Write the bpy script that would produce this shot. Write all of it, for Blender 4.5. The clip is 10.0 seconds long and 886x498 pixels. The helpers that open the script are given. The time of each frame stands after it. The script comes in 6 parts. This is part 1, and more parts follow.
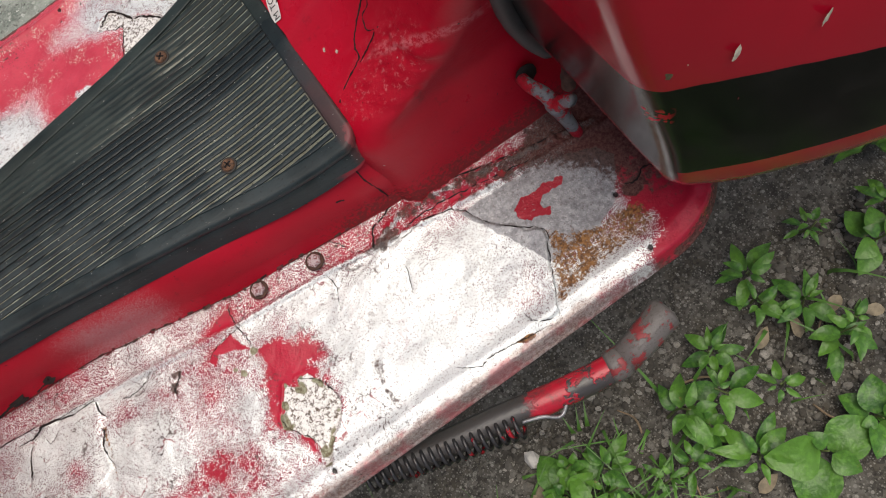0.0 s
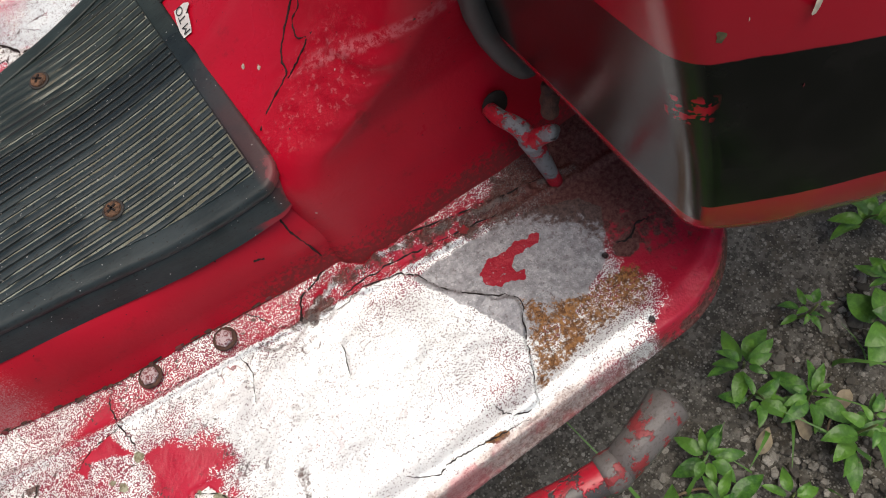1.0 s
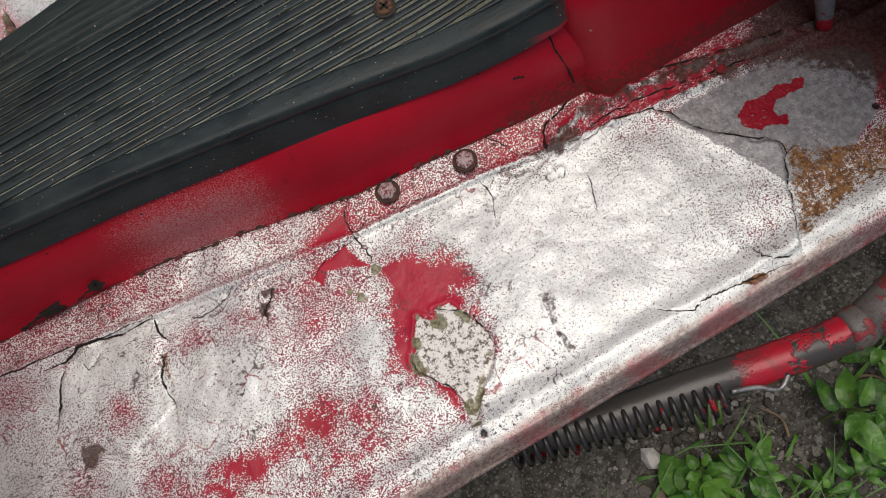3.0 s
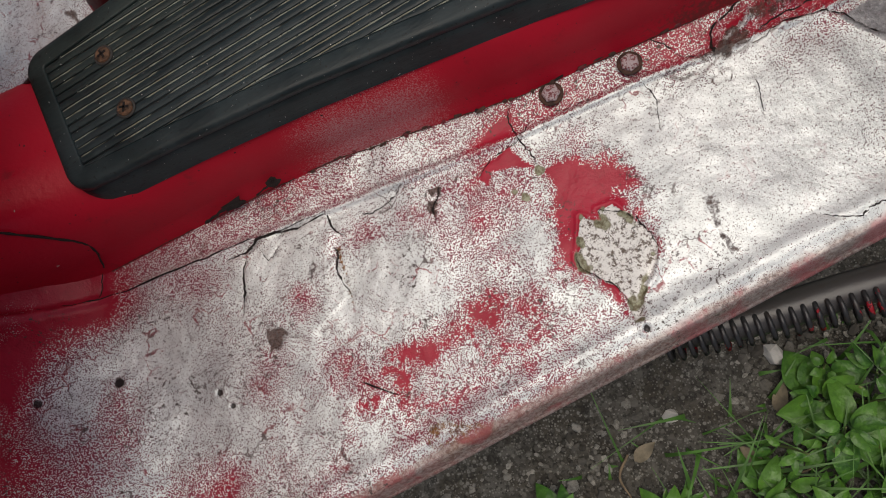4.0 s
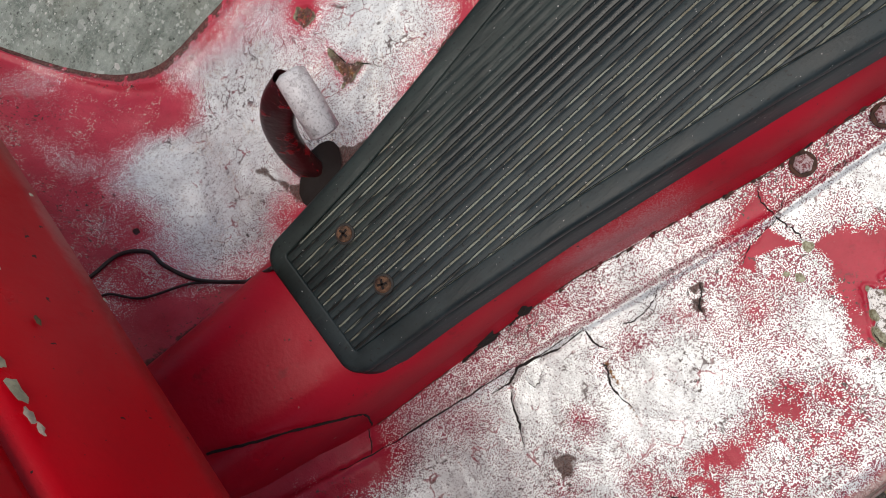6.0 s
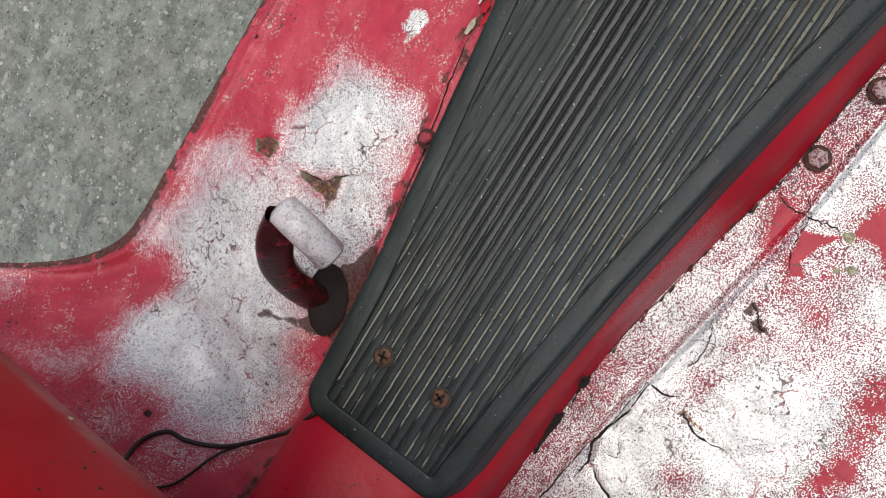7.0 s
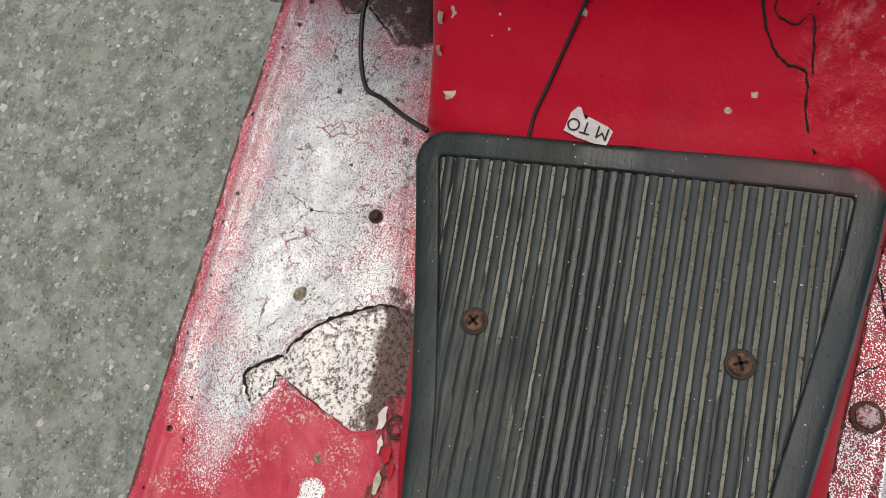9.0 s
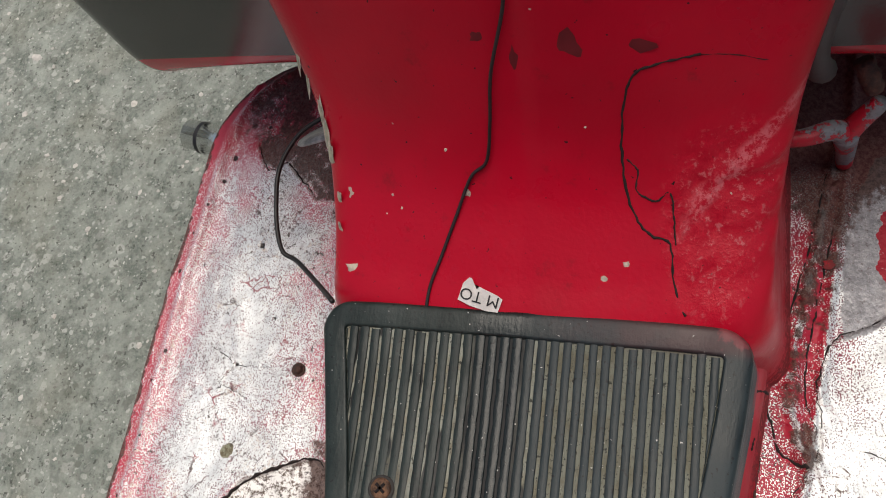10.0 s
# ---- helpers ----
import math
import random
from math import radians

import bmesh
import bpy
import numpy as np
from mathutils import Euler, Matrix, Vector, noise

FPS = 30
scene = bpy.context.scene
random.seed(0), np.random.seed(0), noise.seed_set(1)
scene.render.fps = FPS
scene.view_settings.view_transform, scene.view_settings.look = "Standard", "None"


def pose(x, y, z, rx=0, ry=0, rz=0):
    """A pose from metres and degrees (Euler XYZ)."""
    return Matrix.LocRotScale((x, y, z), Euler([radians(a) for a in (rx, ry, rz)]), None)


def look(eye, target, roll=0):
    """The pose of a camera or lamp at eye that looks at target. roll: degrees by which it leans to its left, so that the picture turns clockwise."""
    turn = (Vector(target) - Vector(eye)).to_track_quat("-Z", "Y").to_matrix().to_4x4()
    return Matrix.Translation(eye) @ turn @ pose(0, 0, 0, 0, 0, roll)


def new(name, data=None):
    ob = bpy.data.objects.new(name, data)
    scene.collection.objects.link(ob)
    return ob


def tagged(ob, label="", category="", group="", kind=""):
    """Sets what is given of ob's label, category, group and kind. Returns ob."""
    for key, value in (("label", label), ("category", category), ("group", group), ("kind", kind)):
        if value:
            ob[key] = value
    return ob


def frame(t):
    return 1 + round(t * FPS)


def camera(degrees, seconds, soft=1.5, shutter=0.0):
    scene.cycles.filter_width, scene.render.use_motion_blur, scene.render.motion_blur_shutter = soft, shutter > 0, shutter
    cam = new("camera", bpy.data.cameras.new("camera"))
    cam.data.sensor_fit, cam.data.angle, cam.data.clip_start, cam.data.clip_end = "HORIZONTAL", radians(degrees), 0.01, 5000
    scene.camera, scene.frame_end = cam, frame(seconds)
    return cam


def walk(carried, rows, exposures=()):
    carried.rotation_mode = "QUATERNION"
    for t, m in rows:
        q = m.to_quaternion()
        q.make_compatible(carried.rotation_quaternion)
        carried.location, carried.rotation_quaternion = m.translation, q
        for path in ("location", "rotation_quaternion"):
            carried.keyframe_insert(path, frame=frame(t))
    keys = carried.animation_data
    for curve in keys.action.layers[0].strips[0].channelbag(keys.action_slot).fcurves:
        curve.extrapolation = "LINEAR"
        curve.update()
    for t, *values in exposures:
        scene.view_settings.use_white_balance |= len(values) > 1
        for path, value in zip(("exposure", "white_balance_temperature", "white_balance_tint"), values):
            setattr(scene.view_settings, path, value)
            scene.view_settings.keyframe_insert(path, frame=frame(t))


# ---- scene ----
cam = camera(57.32, 10.0, soft=1.0)
PATH = [
    (0, (0.0895, -0.3217, 0.4944), (0.0504, 0.3615, -1.3849), -38.98),
    (0.5, (0.0823, -0.3073, 0.4132), (0.1868, 0.4249, -1.4451), -28.11),
    (1, (0.0748, -0.2988, 0.3873), (0.3070, 0.5134, -1.4256), -20.79),
    (1.5, (0.0557, -0.2913, 0.3731), (0.3359, 0.5626, -1.4136), -18.39),
    (2, (0.0268, -0.2780, 0.3724), (0.3079, 0.5844, -1.4101), -17.66),
    (2.5, (-0.0026, -0.2697, 0.3764), (0.1724, 0.5311, -1.4479), -21.11),
    (2.7, (-0.0181, -0.2699, 0.3768), (0.1055, 0.4831, -1.4719), -23.02),
    (3.8, (-0.0691, -0.2582, 0.3989), (-0.2391, 0.3004, -1.5140), -45.10),
    (4, (-0.0773, -0.2471, 0.4066), (-0.3041, 0.2882, -1.5071), -51.48),
    (4.5, (-0.1046, -0.2273, 0.4145), (-0.4633, 0.3079, -1.4789), -63.21),
    (5, (-0.1172, -0.2029, 0.4197), (-0.5311, 0.3310, -1.4628), -68.20),
    (5.5, (-0.1103, -0.1659, 0.4118), (-0.5316, 0.3668, -1.4693), -73.72),
    (6, (-0.1088, -0.1213, 0.4348), (-0.5292, 0.4149, -1.4456), -78.64),
    (6.2, (-0.1090, -0.1123, 0.4485), (-0.4993, 0.4600, -1.4277), -77.55),
    (7.3, (-0.1343, -0.0708, 0.4085), (-0.2406, 0.4789, -1.5115), -72.56),
    (7.5, (-0.1281, -0.0649, 0.3955), (-0.1514, 0.5008, -1.5227), -66.28),
    (8, (-0.0993, -0.0411, 0.3778), (0.0493, 0.5482, -1.5277), -55.32),
    (8.5, (-0.0854, -0.0298, 0.3730), (0.2449, 0.5835, -1.5018), -45.65),
    (9, (-0.0560, -0.0249, 0.3663), (0.4836, 0.5757, -1.4635), -37.78),
    (9.5, (-0.0422, -0.0344, 0.3728), (0.6186, 0.5649, -1.4172), -34.11),
    (10, (-0.0226, -0.0542, 0.3891), (0.7095, 0.4974, -1.3884), -30.84),
]
walk(cam, [(t, look(eye, target, roll)) for t, eye, target, roll in PATH], exposures=[(t, e, k, 10) for t, e, k in ((0, 0.05, 7000), (0.5, 0.0, 7000), (1, 0.20, 7000), (1.5, 0.22, 7000), (2, 0.0, 7000), (2.5, -0.27, 7000), (4, -0.68, 7000), (5, -0.42, 6900), (6, -0.26, 6750), (7.5, -0.2, 6700), (8, -0.2, 6750), (9, -0.18, 6900), (9.5, -0.15, 7000), (10, -0.03, 7000))])

# ---------------------------------------------------------------- light
world = bpy.data.worlds.new("overcast_sky")
scene.world = world
world.use_nodes = True
_wn = world.node_tree
_bg = _wn.nodes["Background"]
_sky = _wn.nodes.new("ShaderNodeTexSky")
_sky.sky_type = "NISHITA"
_sky.sun_disc = False
_sky.sun_elevation = radians(82)
_sky.sun_rotation = radians(130)
_sky.dust_density = 4.0
_wn.links.new(_sky.outputs[0], _bg.inputs[0])
_bg.inputs[1].default_value = 0.115
sun_data = bpy.data.lights.new("sun", "SUN")
sun_data.energy = 2.15
sun_data.angle = radians(48)
sun_data.color = (1.0, 0.985, 0.965)
sun = new("sun", sun_data)
sun.matrix_world = look((0.33, -0.14, 2.7), (0, 0, 0))


# ---------------------------------------------------------------- node helpers
class Net:
    """A small writer of material nodes. Points are in metres of the place."""

    def __init__(self, name):
        self.mat = bpy.data.materials.new(name)
        self.mat.use_nodes = True
        self.tree = self.mat.node_tree
        self.tree.nodes.clear()
        self.out = self.add("ShaderNodeOutputMaterial")
        self.bsdf = self.add("ShaderNodeBsdfPrincipled")
        self.tree.links.new(self.bsdf.outputs[0], self.out.inputs[0])
        geo = self.add("ShaderNodeNewGeometry")
        self.p = geo.outputs["Position"]
        self.island = geo.outputs["Random Per Island"]
        sep = self.add("ShaderNodeSeparateXYZ")
        self.tree.links.new(self.p, sep.inputs[0])
        self.x, self.y, self.z = sep.outputs[0], sep.outputs[1], sep.outputs[2]
        sep2 = self.add("ShaderNodeSeparateXYZ")
        self.tree.links.new(geo.outputs["Normal"], sep2.inputs[0])
        self.nx = sep2.outputs[0]

    def add(self, kind):
        return self.tree.nodes.new(kind)

    def put(self, value, socket):
        if isinstance(value, (int, float)):
            socket.default_value = value
        elif isinstance(value, tuple):
            socket.default_value = value if len(value) == 4 or socket.type == "VECTOR" else (*value, 1.0)
        else:
            self.tree.links.new(value, socket)

    def m(self, op, a, b=0.0, c=0.0, clamp=False):
        n = self.add("ShaderNodeMath")
        n.operation, n.use_clamp = op, clamp
        for v, s in zip((a, b, c), n.inputs):
            self.put(v, s)
        return n.outputs[0]

    def ramp(self, v, lo, hi, a=0.0, b=1.0, smooth=True):
        n = self.add("ShaderNodeMapRange")
        n.interpolation_type = "SMOOTHSTEP" if smooth else "LINEAR"
        for val, s in zip((v, lo, hi, a, b), n.inputs):
            self.put(val, s)
        return n.outputs[0]

    def noise(self, scale, detail=3.0, rough=0.55, offset=(0, 0, 0), stretch=(1, 1, 1)):
        n = self.add("ShaderNodeTexNoise")
        n.inputs["Scale"].default_value = scale
        n.inputs["Detail"].default_value = detail
        n.inputs["Roughness"].default_value = rough
        mp = self.add("ShaderNodeMapping")
        mp.inputs["Location"].default_value = offset
        mp.inputs["Scale"].default_value = stretch
        self.put(self.p, mp.inputs[0])
        self.put(mp.outputs[0], n.inputs[0])
        return n.outputs[0]

    def cells(self, scale, feature="F1", offset=(0, 0, 0)):
        n = self.add("ShaderNodeTexVoronoi")
        n.feature = feature
        n.inputs["Scale"].default_value = scale
        mp = self.add("ShaderNodeMapping")
        mp.inputs["Location"].default_value = offset
        self.put(self.p, mp.inputs[0])
        self.put(mp.outputs[0], n.inputs[0])
        return n

    def mix(self, f, a, b):
        n = self.add("ShaderNodeMix")
        n.data_type = "RGBA"
        self.put(f, n.inputs[0])
        self.put(a, n.inputs[6])
        self.put(b, n.inputs[7])
        return n.outputs[2]

    def mixf(self, f, a, b):
        n = self.add("ShaderNodeMix")
        self.put(f, n.inputs[0])
        self.put(a, n.inputs[2])
        self.put(b, n.inputs[3])
        return n.outputs[0]

    def blob(self, cx, cy, rx, ry, turn=0.0, soft=0.5, wob=None, amp=0.0):
        """1 inside an ellipse on the plan, falling off over its soft rim; wob makes the rim uneven."""
        c, s = math.cos(radians(turn)), math.sin(radians(turn))
        dx, dy = self.m("SUBTRACT", self.x, cx), self.m("SUBTRACT", self.y, cy)
        u = self.m("MULTIPLY_ADD", dx, c / rx, self.m("MULTIPLY", dy, s / rx))
        v = self.m("MULTIPLY_ADD", dx, -s / ry, self.m("MULTIPLY", dy, c / ry))
        r = self.m("SQRT", self.m("MULTIPLY_ADD", u, u, self.m("MULTIPLY", v, v)))
        if wob is not None:
            r = self.m("MULTIPLY_ADD", self.m("SUBTRACT", wob, 0.5), amp, r)
        return self.ramp(r, 1.0 - soft, 1.0 + soft, 1.0, 0.0)

    def bump(self, h, strength=0.3, dist=0.001):
        n = self.add("ShaderNodeBump")
        n.inputs["Strength"].default_value = strength
        n.inputs["Distance"].default_value = dist
        self.put(h, n.inputs["Height"])
        self.put(n.outputs[0], self.bsdf.inputs["Normal"])

    def done(self, colour, rough, metal=0.0, spec=0.5, coat=0.0):
        self.put(colour, self.bsdf.inputs["Base Color"])
        self.put(rough, self.bsdf.inputs["Roughness"])
        self.put(metal, self.bsdf.inputs["Metallic"])
        self.put(spec, self.bsdf.inputs["Specular IOR Level"])
        self.put(coat, self.bsdf.inputs["Coat Weight"])
        return self.mat


RED = (0.47, 0.0045, 0.023)


def red_paint(name="red_enamel", tone=RED, other=(0.39, 0.005, 0.020)):
    n = Net(name)
    big, fine = n.noise(14, 3), n.noise(420, 3)
    col = n.mix(n.ramp(big, 0.35, 0.7), tone, other)
    grime_shade = n.ramp(n.noise(60, 5, 0.7), 0.60, 0.75, 0, 0.45)
    col = n.mix(grime_shade, col, (0.10, 0.012, 0.012))
    # brown dirt splashes and silver overspray where the panels meet the footboard
    low = n.m("MULTIPLY", n.ramp(n.z, 0.034, 0.004), n.ramp(n.x, 0.0, 0.06, 0.25, 1.0))
    dirt = n.ramp(n.m("MULTIPLY_ADD", low, 0.30, n.noise(420, 5, 0.75, (2, 2, 7))), 0.62, 0.80, 0, 0.7)
    col = n.mix(dirt, col, (0.085, 0.032, 0.028))
    haze = n.m("MULTIPLY", n.blob(-0.125, -0.060, 0.045, 0.018, 10, 0.6, big, 1.0), n.ramp(n.z, 0.062, 0.03, 0.0, 0.75))
    mist = n.ramp(n.m("MULTIPLY_ADD", haze, 0.30, n.noise(1500, 2, 0.6, (5, 1, 0))), 0.54, 0.88, 0, 0.6)
    mist = n.m("MULTIPLY", mist, n.ramp(haze, 0.02, 0.3))
    col = n.mix(mist, col, (0.52, 0.42, 0.43))
    chips = n.m("GREATER_THAN", n.noise(130, 2, 0.5, (3, 1, 0)), 0.775)
    col = n.mix(chips, col, (0.45, 0.36, 0.30))
    nicks = n.m("GREATER_THAN", n.noise(360, 2, 0.5, (1, 6, 2)), 0.742)
    col = n.mix(nicks, col, (0.03, 0.010, 0.010))
    # rough filler on the rear body
    dy, dz = n.m("MULTIPLY", n.m("ADD", n.y, 0.070), 40.0), n.m("MULTIPLY", n.m("SUBTRACT", n.z, 0.104), 34.0)
    away = n.m("SQRT", n.m("MULTIPLY_ADD", dy, dy, n.m("MULTIPLY", dz, dz)))
    filler = n.m("MULTIPLY", n.ramp(n.m("MULTIPLY_ADD", big, 0.5, away), 0.75, 1.3, 1, 0), n.ramp(n.x, 0.05, 0.06))
    slope = n.m("ABSOLUTE", n.m("ADD", n.m("MULTIPLY", n.m("ADD", n.y, 0.088), 0.62), n.m("MULTIPLY", n.m("SUBTRACT", n.z, 0.125), 0.78)))
    bar = n.m("MULTIPLY", n.m("MULTIPLY", n.ramp(slope, 0.0012, 0.0042, 1, 0), n.ramp(n.y, -0.052, -0.064)), n.m("MULTIPLY", n.ramp(n.x, 0.08, 0.09), n.ramp(n.z, 0.165, 0.150)))
    col = n.mix(n.m("MULTIPLY", bar, n.ramp(n.noise(260, 5, 0.75, (4, 4, 1)), 0.42, 0.58, 0, 0.7)), col, (0.56, 0.14, 0.16))
    gravelly = n.noise(300, 5, 0.7, (0, 3, 3))
    col = n.mix(n.m("MULTIPLY", filler, n.ramp(gravelly, 0.54, 0.66, 0, 0.55)), col, (0.50, 0.16, 0.17))
    relief = n.m("MULTIPLY_ADD", n.m("MULTIPLY", filler, gravelly), 0.9, n.m("MULTIPLY", fine, 0.11))
    n.bump(n.m("MULTIPLY_ADD", n.noise(24, 2), 0.55, relief), 0.30, 0.004)
    rough = n.m("MULTIPLY_ADD", n.ramp(n.noise(45, 5, 0.7, (0, 2, 5)), 0.45, 0.7), 0.16, n.ramp(big, 0.3, 0.7, 0.26, 0.38))
    flank = n.m("MULTIPLY", n.ramp(n.z, 0.072, 0.062), n.ramp(n.x, 0.060, 0.050))
    rough = n.mixf(flank, rough, 0.58)
    return n.done(col, n.mixf(n.m("MAXIMUM", dirt, mist), rough, 0.75), 0.0, 0.24, 0.0)


def simple(name, colour, rough, metal=0.0, var=0.25, scale=80, bump=0.15):
    n = Net(name)
    a = n.noise(scale, 4, 0.6)
    dark = tuple(c * (1 - var) for c in colour)
    light = tuple(min(1, c * (1 + var)) for c in colour)
    n.bump(n.noise(scale * 4, 3), bump, 0.001)
    return n.done(n.mix(n.ramp(a, 0.3, 0.7), dark, light), n.ramp(a, 0.3, 0.7, rough * 0.85, min(1, rough * 1.15)), metal)


def floor_paint():
    """Paint of the footboard. The layers (spray and shine, bare, rust, grime and shade, primer, crack) are attributes
    of its mesh.
    """
    n = Net("sprayed_footboard_paint")

    def layer(name):
        at = n.add("ShaderNodeAttribute")
        at.attribute_name = name
        return at.outputs["Fac"]

    w1, w2 = n.noise(38, 4, 0.6), n.noise(120, 5, 0.7)
    fine = n.noise(1480, 0.0, 0.5)
    streak = n.noise(330, 4, 0.75, (2, 0, 0), (0.7, 1.3, 1))
    red = n.mix(n.ramp(w1, 0.3, 0.7), (0.47, 0.020, 0.050), (0.36, 0.012, 0.034))
    right = n.ramp(n.y, -0.02, 0.02)
    red = n.mix(right, red, n.mix(n.ramp(w1, 0.3, 0.7), (0.56, 0.060, 0.095), (0.46, 0.036, 0.066)))
    red = n.mix(n.ramp(w2, 0.55, 0.75, 0, n.mixf(right, 0.45, 0.2)), red, (0.17, 0.008, 0.018))
    speck = n.m("ADD", n.m("MULTIPLY", fine, 2.5), n.m("MULTIPLY", streak, 0.9))
    speck = n.m("SUBTRACT", speck, 1.26)
    grain = n.mixf(n.m("MULTIPLY", right, n.ramp(n.x, -0.03, 0.03)), 0.045, 0.24)
    white = n.m("MULTIPLY", n.ramp(n.m("SUBTRACT", layer("spray_shine"), speck), n.m("MULTIPLY", grain, -1.0), grain), n.ramp(layer("spray_shine"), 0.0, 0.10))
    thick = n.m("MULTIPLY", n.ramp(n.x, -0.02, 0.03), n.ramp(n.y, -0.11, -0.13))
    thin = n.m("SUBTRACT", 1.0, n.m("MULTIPLY", thick, 0.8))
    silver = n.mix(n.ramp(w1, 0.35, 0.65), (0.85, 0.89, 0.885), (0.73, 0.77, 0.765))
    silver = n.mix(n.ramp(n.noise(17, 4, 0.6, (1, 4, 2)), 0.46, 0.66, 0, 0.45), silver, (0.49, 0.51, 0.53))
    silver = n.mix(n.m("MULTIPLY", n.ramp(n.noise(210, 4, 0.7, (7, 0, 0)), 0.54, 0.70, 0, 0.5), thin), silver, (0.25, 0.225, 0.23))
    silver = n.mix(n.ramp(n.noise(800, 2, 0.6, (3, 3, 0)), 0.60, 0.69, 0, 0.7), silver, (0.16, 0.14, 0.14))
    film = n.mix(n.ramp(n.y, -0.02, 0.02), (0.21, 0.050, 0.078), (0.52, 0.20, 0.25))
    under = n.mix(n.ramp(layer("spray_shine"), 0.04, 0.42, 0, 0.85), red, film)
    under = n.mix(n.ramp(layer("spray_shine"), 0.40, 0.80, 0, 0.9), under, (0.15, 0.110, 0.118))
    col = n.mix(white, under, silver)
    # hairline scratches that show the red below
    web = n.cells(85, "DISTANCE_TO_EDGE")
    warp = n.add("ShaderNodeVectorMath")
    warp.operation = "MULTIPLY_ADD"
    tint = n.add("ShaderNodeTexNoise")
    tint.inputs["Scale"].default_value = 160
    tint.inputs["Detail"].default_value = 4
    n.put(n.p, tint.inputs[0])
    n.put(tint.outputs["Color"], warp.inputs[0])
    warp.inputs[1].default_value = (0.010, 0.010, 0.0)
    n.put(n.p, warp.inputs[2])
    n.put(warp.outputs[0], web.inputs[0])
    lines = n.m("MULTIPLY", n.ramp(web.outputs["Distance"], 0.012, 0.045, 1, 0), n.ramp(n.noise(48, 5, 0.7, (6, 6, 0)), 0.50, 0.60))
    lines = n.m("MULTIPLY", n.m("MULTIPLY", lines, thin), n.ramp(layer("spray_shine"), 0.25, 0.5))
    col = n.mix(n.m("MULTIPLY", lines, 0.85), col, n.mix(n.ramp(w1, 0.45, 0.55), (0.26, 0.020, 0.035), (0.05, 0.025, 0.022)))
    # cream flecks on the right board
    fleck = n.m("MULTIPLY", n.ramp(n.noise(620, 4, 0.7, (9, 2, 0)), 0.545, 0.575), n.ramp(n.noise(44, 5, 0.65, (2, 9, 0)), 0.50, 0.62))
    fleck = n.m("MULTIPLY", fleck, n.ramp(n.y, 0.08, 0.10))
    col = n.mix(n.m("MULTIPLY", fleck, 0.85), col, (0.60, 0.54, 0.47))
    # bare metal: mottled grey with remains of white and dark pits
    pit = n.noise(420, 5, 0.8, (0, 9, 0))
    bare = n.mix(n.ramp(pit, 0.42, 0.50), (0.12, 0.090, 0.070), (0.80, 0.80, 0.775))
    bare = n.mix(n.ramp(n.noise(400, 4, 0.75, (0, 0, 4)), 0.60, 0.63, 0, 0.9), bare, (0.05, 0.045, 0.04))
    col = n.mix(n.ramp(layer("bare"), 0.35, 0.65), col, bare)
    grey = n.mix(n.ramp(n.noise(260, 4, 0.7), 0.35, 0.65), (0.22, 0.225, 0.235), (0.36, 0.365, 0.38))
    grey = n.mix(n.ramp(n.noise(640, 3, 0.7, (2, 6, 0)), 0.57, 0.64, 0, 0.55), grey, (0.55, 0.55, 0.57))
    grey = n.mix(n.ramp(n.noise(520, 3, 0.7, (6, 2, 0)), 0.60, 0.66, 0, 0.7), grey, (0.12, 0.09, 0.09))
    col = n.mix(n.ramp(n.m("ADD", n.m("MULTIPLY", w2, 0.3), n.m("MULTIPLY_ADD", n.noise(520, 3, 0.6, (1, 5, 5)), 0.45, layer("grey"))), 0.72, 0.92), col, grey)
    blotch = n.m("MULTIPLY", n.ramp(layer("blotch"), 0.4, 0.6), n.ramp(n.noise(500, 2), 0.25, 0.35))
    col = n.mix(blotch, col, (0.33, 0.006, 0.022))
    rustcol = n.mix(n.ramp(n.noise(330, 5, 0.8, (1, 1, 0)), 0.40, 0.60), (0.085, 0.036, 0.014), (0.31, 0.15, 0.052))
    rusty = n.ramp(n.m("ADD", layer("rust"), n.m("MULTIPLY", n.m("SUBTRACT", n.mixf(0.55, n.noise(90, 6, 0.8, (4, 0, 0)), n.noise(520, 4, 0.8, (4, 6, 0))), 0.5), 2.4)), 0.40, 0.62)
    col = n.mix(rusty, col, rustcol)
    col = n.mix(n.ramp(layer("primer"), 0.35, 0.65), col, n.mix(n.ramp(pit, 0.4, 0.6), (0.30, 0.31, 0.21), (0.125, 0.100, 0.055)))
    brown = n.mix(n.ramp(pit, 0.35, 0.65), (0.042, 0.022, 0.018), (0.135, 0.080, 0.066))
    grime_shade = n.ramp(n.m("ADD", layer("grime_shade"), n.m("MULTIPLY", n.m("SUBTRACT", n.noise(230, 6, 0.75, (1, 2, 0)), 0.5), 1.4)), 0.45, 0.75, 0, 0.92)
    col = n.mix(grime_shade, col, brown)
    rubbed = n.mix(n.ramp(n.noise(420, 5, 0.75, (3, 0, 1)), 0.40, 0.60), (0.20, 0.13, 0.115), (0.40, 0.335, 0.31))
    rubbed = n.mix(n.ramp(n.noise(36, 4, 0.6, (0, 3, 1)), 0.50, 0.62, 0, 0.8), rubbed, (0.33, 0.075, 0.085))
    col = n.mix(n.m("MULTIPLY", layer("rim"), 0.85), col, rubbed)
    col = n.mix(n.ramp(layer("crack"), 0.3, 0.7, 0, 0.95), col, (0.018, 0.012, 0.011))
    soot = n.m("MULTIPLY", n.ramp(n.noise(430, 3, 0.65, (8, 4, 0)), 0.585, 0.64), n.ramp(n.noise(26, 4, 0.6, (4, 8, 0)), 0.50, 0.60, 0.12, 0.95))
